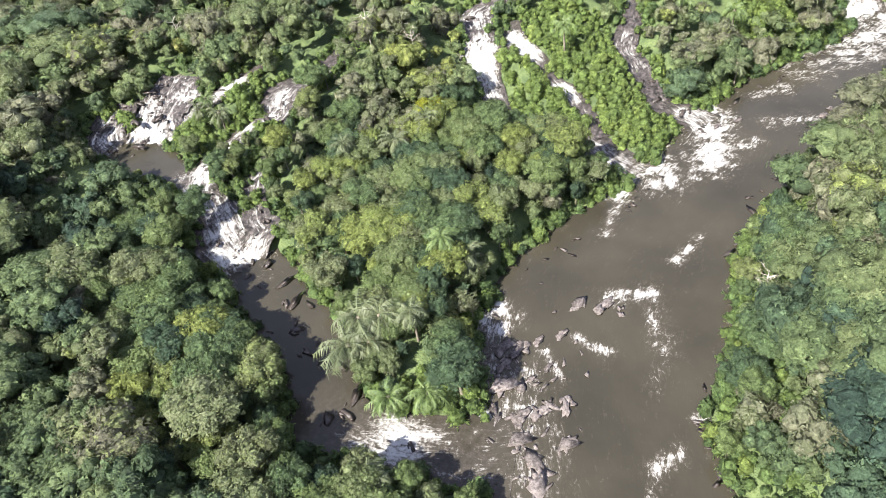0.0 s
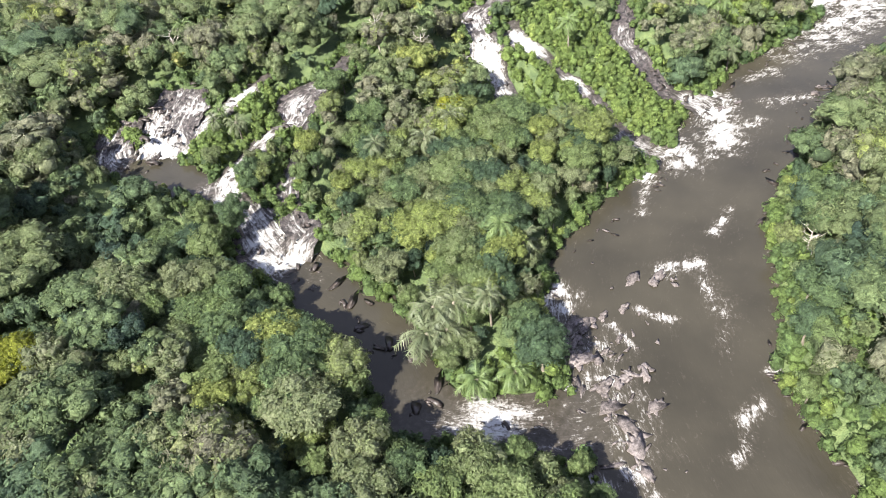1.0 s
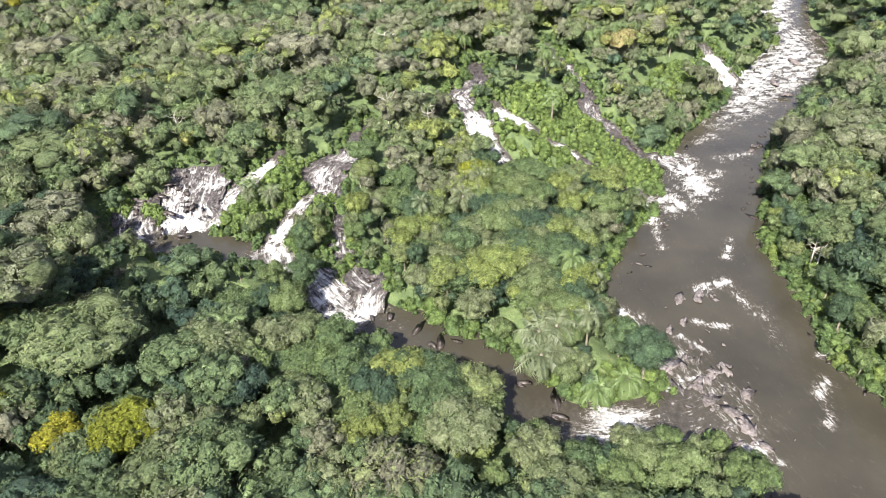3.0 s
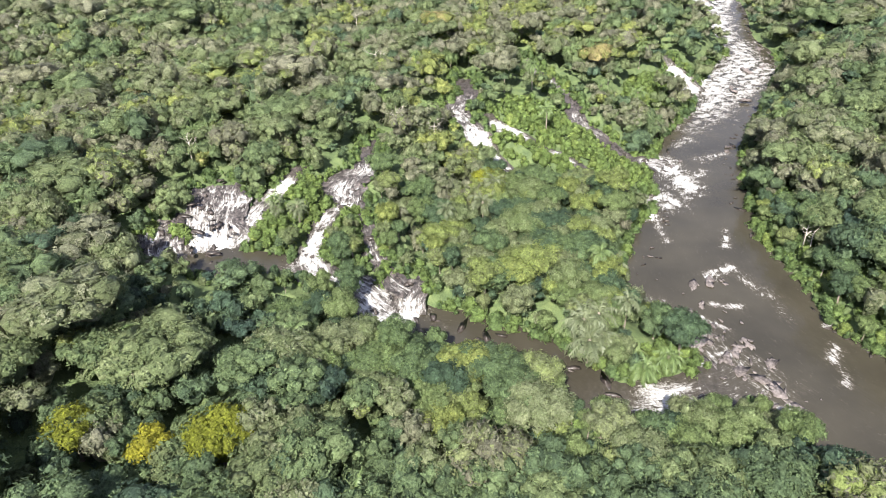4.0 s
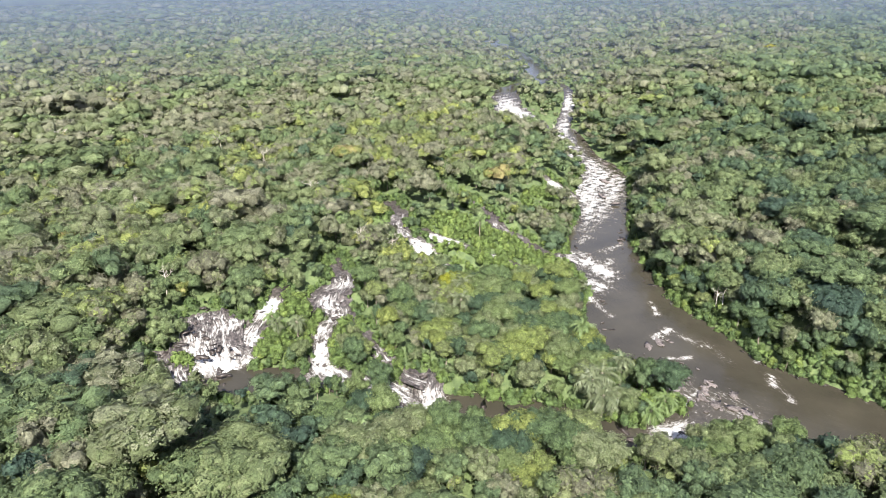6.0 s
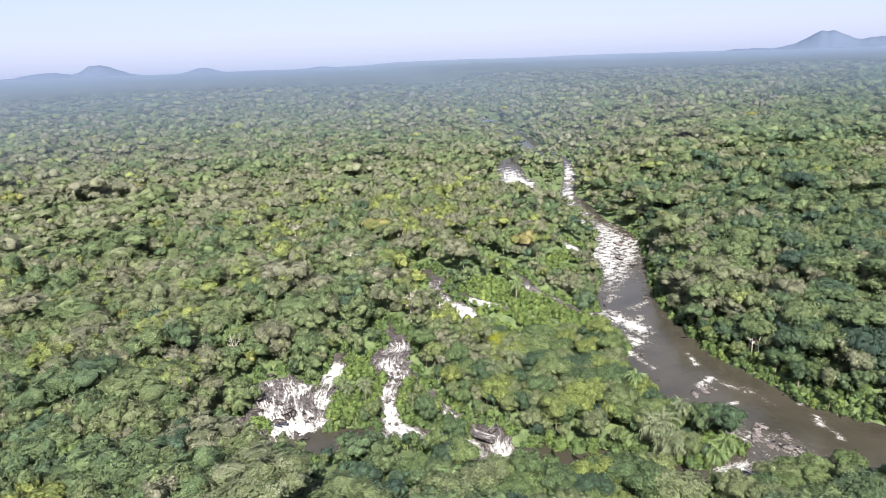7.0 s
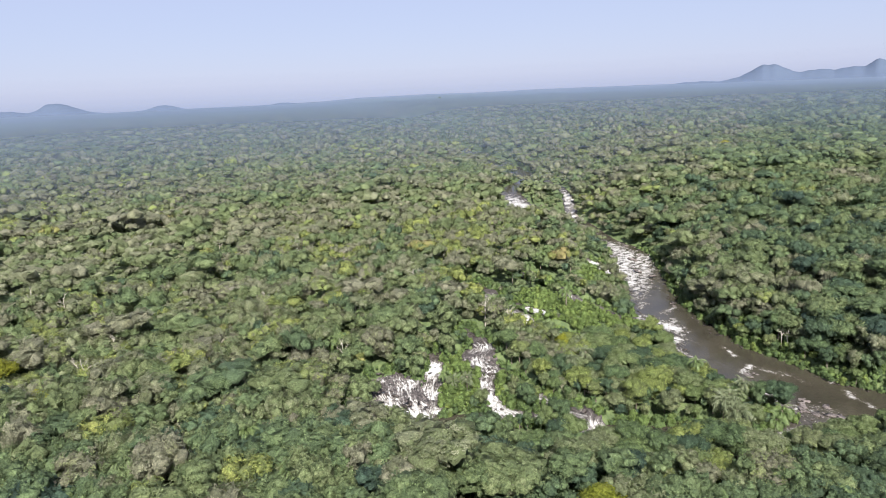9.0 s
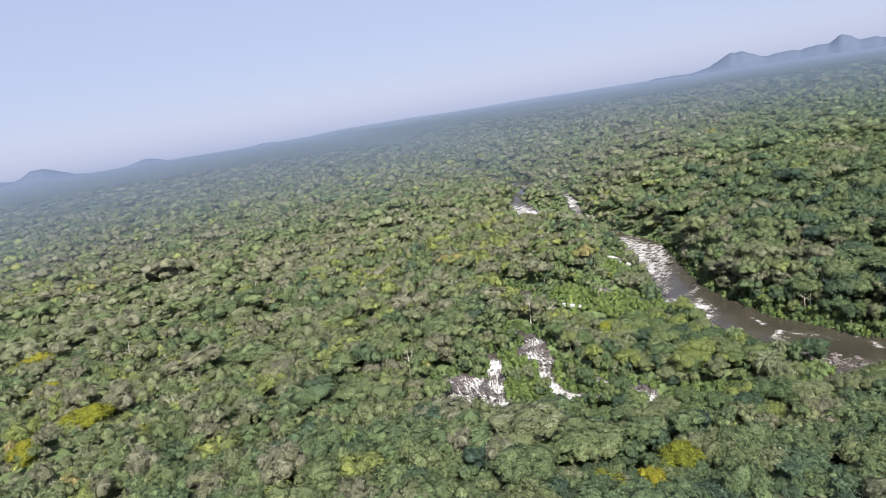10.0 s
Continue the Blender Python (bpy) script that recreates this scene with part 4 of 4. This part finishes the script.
def behind(x, y):
    d, s = from_line(x, y)
    k = (~in_view(x, y) | (x < -215)) & (d < 230)
    k[k] &= to_water(x[k], y[k])[0] > 2.0
    return k


x, y, r = scatter(7.4, (-500, -240), (320, 400), behind, 15)
spread(forest, DOT_FORMS, x, y, r, 7.4, 12.0, (0.6, 0.9))
forest.build("forest", "dense green jungle canopy of many mixed trees", "forest", LEAVES)

# saplings and bushes that close the floor of the near wood
under = Forest()


def under_keep(x, y):
    d, _ = from_line(x, y)
    w, _ = to_water(x, y)
    return (w > 3.0) & (d < 160) & in_view(x, y) & ~shrubby(x, y)


x, y, r = scatter(5.4, (-220, -40), (230, 360), under_keep, 18)
spread(under, BUSH_FORMS, x, y, r, 2.9, 6.0, (0.9, 1.4))
under.build("undergrowth", "tangled green bushes and saplings under the trees", "bushes", LEAVES)

# low bright shrubs and vines, and undergrowth along the banks
shrubs = Forest()


def shrub_keep(x, y):
    d, _ = from_line(x, y)
    w, _ = to_water(x, y)
    return (w > np.where(shrubby(x, y), 0.9, -0.3)) & (shrubby(x, y) | ((w < np.where(across(x, y) > 0, 15.0, 4.0)) & (d < np.where(w < 4.0, 300, 150)))) & in_view(x, y)


x, y, r = scatter(2.35, (-60, -20), (330, 260), shrub_keep, 16)
bright = shrubby(x, y)
isle = np.repeat([(-27.5, 209.5), (-31.5, 217.5)], 14, 0) + r.normal(size=(28, 2)) * 1.5
x, y, bright = np.append(x, isle[:, 0]), np.append(y, isle[:, 1]), np.append(bright, np.ones(28, bool))
spread(shrubs, SHRUB_FORMS, x, y, r, 1.9, 2.7, (0.7, 1.1), np.where(bright, np.clip(0.74 + 0.07 * r.normal(size=len(x)), .5, .92), np.clip(0.5 + 0.18 * r.normal(size=len(x)), .1, .9)))
shrubs.build("shrubs", "low bright green shrubs and vines on the banks", "shrub", VINES)

# ---- palms and dead trees ----


def palm(x, y, height, length, pale, seed, label):
    z = float(land(np.array([x]), np.array([y]))[0])
    e = tagged(new("palm_tree"), label, "palm tree", "palms")
    e.location = (x, y, z)
    tv, tf = tube([(0, 0, -1), (.2, .1, height * .5), (0, 0, height)], [.32, .26, .24], 7)
    part("trunk", mesh_from("trunk", tv, tf, [BARK], shade=True), e)
    mat = FROND_PALE if pale else FROND
    fronds = palm_fronds(seed, 46 if seed < 950 else 32, length, (0, 0.33, 0.66) if seed < 950 else (0, 0.5))
    if seed < 950:                                    # a large palm: a heart of leaf bases that carries each frond
        hv, hf = ICO[2]
        heart = part("crown", mesh_from("crown", hv * [0.55, 0.55, 0.8] + np.array([0, 0, height]), hf, [BARK], shade=True), e, "fibrous brown heart of leaf bases")
        for v, f in fronds:
            part("frond", mesh_from("frond", v + np.array([0, 0, height]), f, [mat]), heart)
    else:
        v, f = joined(fronds)
        part("crown", mesh_from("crown", v + np.array([0, 0, height]), f, [mat]), e, "arching feathery fronds")
    return e


pr = random.Random(5)
for k, (x, y, h, L, pale) in enumerate([(5, 90, 8.5, 7.5, 1), (9, 94, 9.5, 7.5, 1), (13, 92, 8.5, 7.0, 1), (9, 89, 7, 6.5, 1), (8, 77, 5, 5.5, 0), (15, 74, 4.5, 5.5, 0), (36, 99, 8, 5.5, 1), (38, 145, 10, 6.0, 1), (18, 90, 7, 5.0, 0), (-1, 61, 7, 5.5, 1), (139, 131, 7, 5.5, 1),
                                         (-1, 186, 5, 4.5, 1), (-6, 190, 4, 4.2, 1), (-3, 194, 4.5, 4.2, 0), (140, 158, 10, 5.5, 0), (150, 146, 11, 5.5, 0), (-53, 235, 12, 6, 0), (-48, 228, 11, 5.5, 0), (-69, 208, 12, 6, 0), (134, 219, 12, 6, 1), (0, 302, 13, 6, 0),
                                         (119, 221, 9, 6.0, 0), (126, 226, 9, 6.0, 0), (112, 226, 9, 5.5, 0), (130, 219, 8, 5.5, 0), (122, 232, 9, 6, 0)]):
    palm(x, y, h, L, pale, 900 + k, "large palm with pale drooping fronds near the water" if pale else "green oil palm with arching feathery fronds")
for k in range(80):
    while True:
        x, y = pr.uniform(-120, 230), pr.uniform(60, 340)
        a = np.array([x]), np.array([y])
        if to_water(*a)[0][0] > 5 and in_view(*a)[0]:
            break
    palm(x, y, pr.uniform(11, 13.5), pr.uniform(4.5, 6), pr.random() < .3, 950 + k, "oil palm rising among the jungle trees")
bare_forms = [[mesh_from("trunk" if j == 0 else "limb", v, f, [PALE_BARK], shade=True) for j, (v, f) in enumerate(bare_form(700 + k, 17))] for k in range(4)]
for k, (x, y, s) in enumerate([(273, 168, 1.15), (-13, 345, 1.0), (-20, 329, .95), (21, 416, 1.1), (119, 429, 1.1), (203, 500, 1.1), (84, 62, .6), (82, 60, .55), (60, 182, .8), (49, 190, .8), (140, 300, .9), (330, 330, 1.0)] + [(pr.uniform(-70, 260), pr.uniform(230, 460), pr.uniform(.75, 1.05)) for _ in range(22)]):
    z = float(land(np.array([x]), np.array([y]))[0])
    ob = new("dead_tree")
    for j, me in enumerate(bare_forms[k % 4]):
        part("trunk" if j == 0 else "limb", me, ob)
    ob.matrix_world = Matrix.LocRotScale((x, y, z), Euler((0, 0, k * 1.3)), (s, s, s))
    tagged(ob, "bare grey dead tree with forked limbs", "dead tree", "dead trees")

# ---- distance ----
# hills on the horizon: bearing, half width (degrees), top, at 4.5 km
HILLS = [(-8.9, 2.6, 165), (-15, 10, 138), (-12.5, 2.5, 132), (-16.0, 1.7, 165), (-20, 3.0, 150), (-4.5, 4, 88), (3, 4, 72), (9, 5, 62), (38.9, 1.1, 84), (46.2, 1.7, 116), (49.5, 2.4, 84), (29.8, 1.3, 64), (-27, 5, 130)]
bearing = np.radians(np.arange(-60, 125, 0.15))
top = np.full(bearing.shape, 52.0)
for b, wd_, h in HILLS:
    top = np.maximum(top, 52 + (h - 52) * np.exp(-((np.degrees(bearing) - b) / wd_) ** 2))
top = 52 + (top - 52) * (1 + 0.09 * wave(bearing * 400, bearing * 0, 14, 63) + 0.06 * wave(bearing * 400, bearing * 0, 6, 64))
top += 1.6 * wave(bearing * 400, bearing * 0, 9, 61) + 1.0 * wave(bearing * 400, bearing * 0, 3.3, 62)
rings = []
for k, (q, dist) in enumerate([(0.0, 4000), (0.5, 4130), (0.85, 4240), (1.0, 4330), (0.6, 4480), (0.0, 4680)]):
    rings.append(np.stack([-190 + dist * np.cos(bearing), 100 + dist * np.sin(bearing), 30 + (top - 30) * q], -1))
hv = np.stack(rings, 1)
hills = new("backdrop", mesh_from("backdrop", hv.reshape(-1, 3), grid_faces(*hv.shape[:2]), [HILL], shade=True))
tagged(hills, "wooded hills on the horizon, coloured blue-grey for haze", "hills", kind="structure")

# a sheet added in place of haze over the far canopy, denser with distance
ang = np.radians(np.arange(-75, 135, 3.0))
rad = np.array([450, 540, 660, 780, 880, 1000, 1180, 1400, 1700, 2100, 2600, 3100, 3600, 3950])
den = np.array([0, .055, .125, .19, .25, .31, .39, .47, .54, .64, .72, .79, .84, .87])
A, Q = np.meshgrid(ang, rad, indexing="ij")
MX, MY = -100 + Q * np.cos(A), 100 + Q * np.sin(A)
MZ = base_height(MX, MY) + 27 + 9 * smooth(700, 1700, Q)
haze_sheet = new("haze", mesh_from("haze", np.stack([MX, MY, MZ], -1).reshape(-1, 3), grid_faces(*A.shape), [HAZE_SHEET], [("thickness", np.repeat(den[None], len(ang), 0).ravel())], shade=True))
tagged(haze_sheet, "thin pale blue sheet painted as haze over the far forest", "haze", kind="structure")
# and an upright sheet, painted as haze, that veils the feet of the hills
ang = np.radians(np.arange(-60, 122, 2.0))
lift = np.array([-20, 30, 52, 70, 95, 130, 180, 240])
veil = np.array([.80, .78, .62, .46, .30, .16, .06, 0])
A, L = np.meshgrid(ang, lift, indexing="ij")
bank = new("haze_bank", mesh_from("haze_bank", np.stack([-190 + 3960 * np.cos(A), 100 + 3960 * np.sin(A), L], -1).reshape(-1, 3), grid_faces(*A.shape), [HAZE_SHEET], [("thickness", np.repeat(veil[None], len(ang), 0).ravel())], shade=True))
tagged(bank, "pale upright sheet painted as haze along the far horizon", "haze", kind="structure")
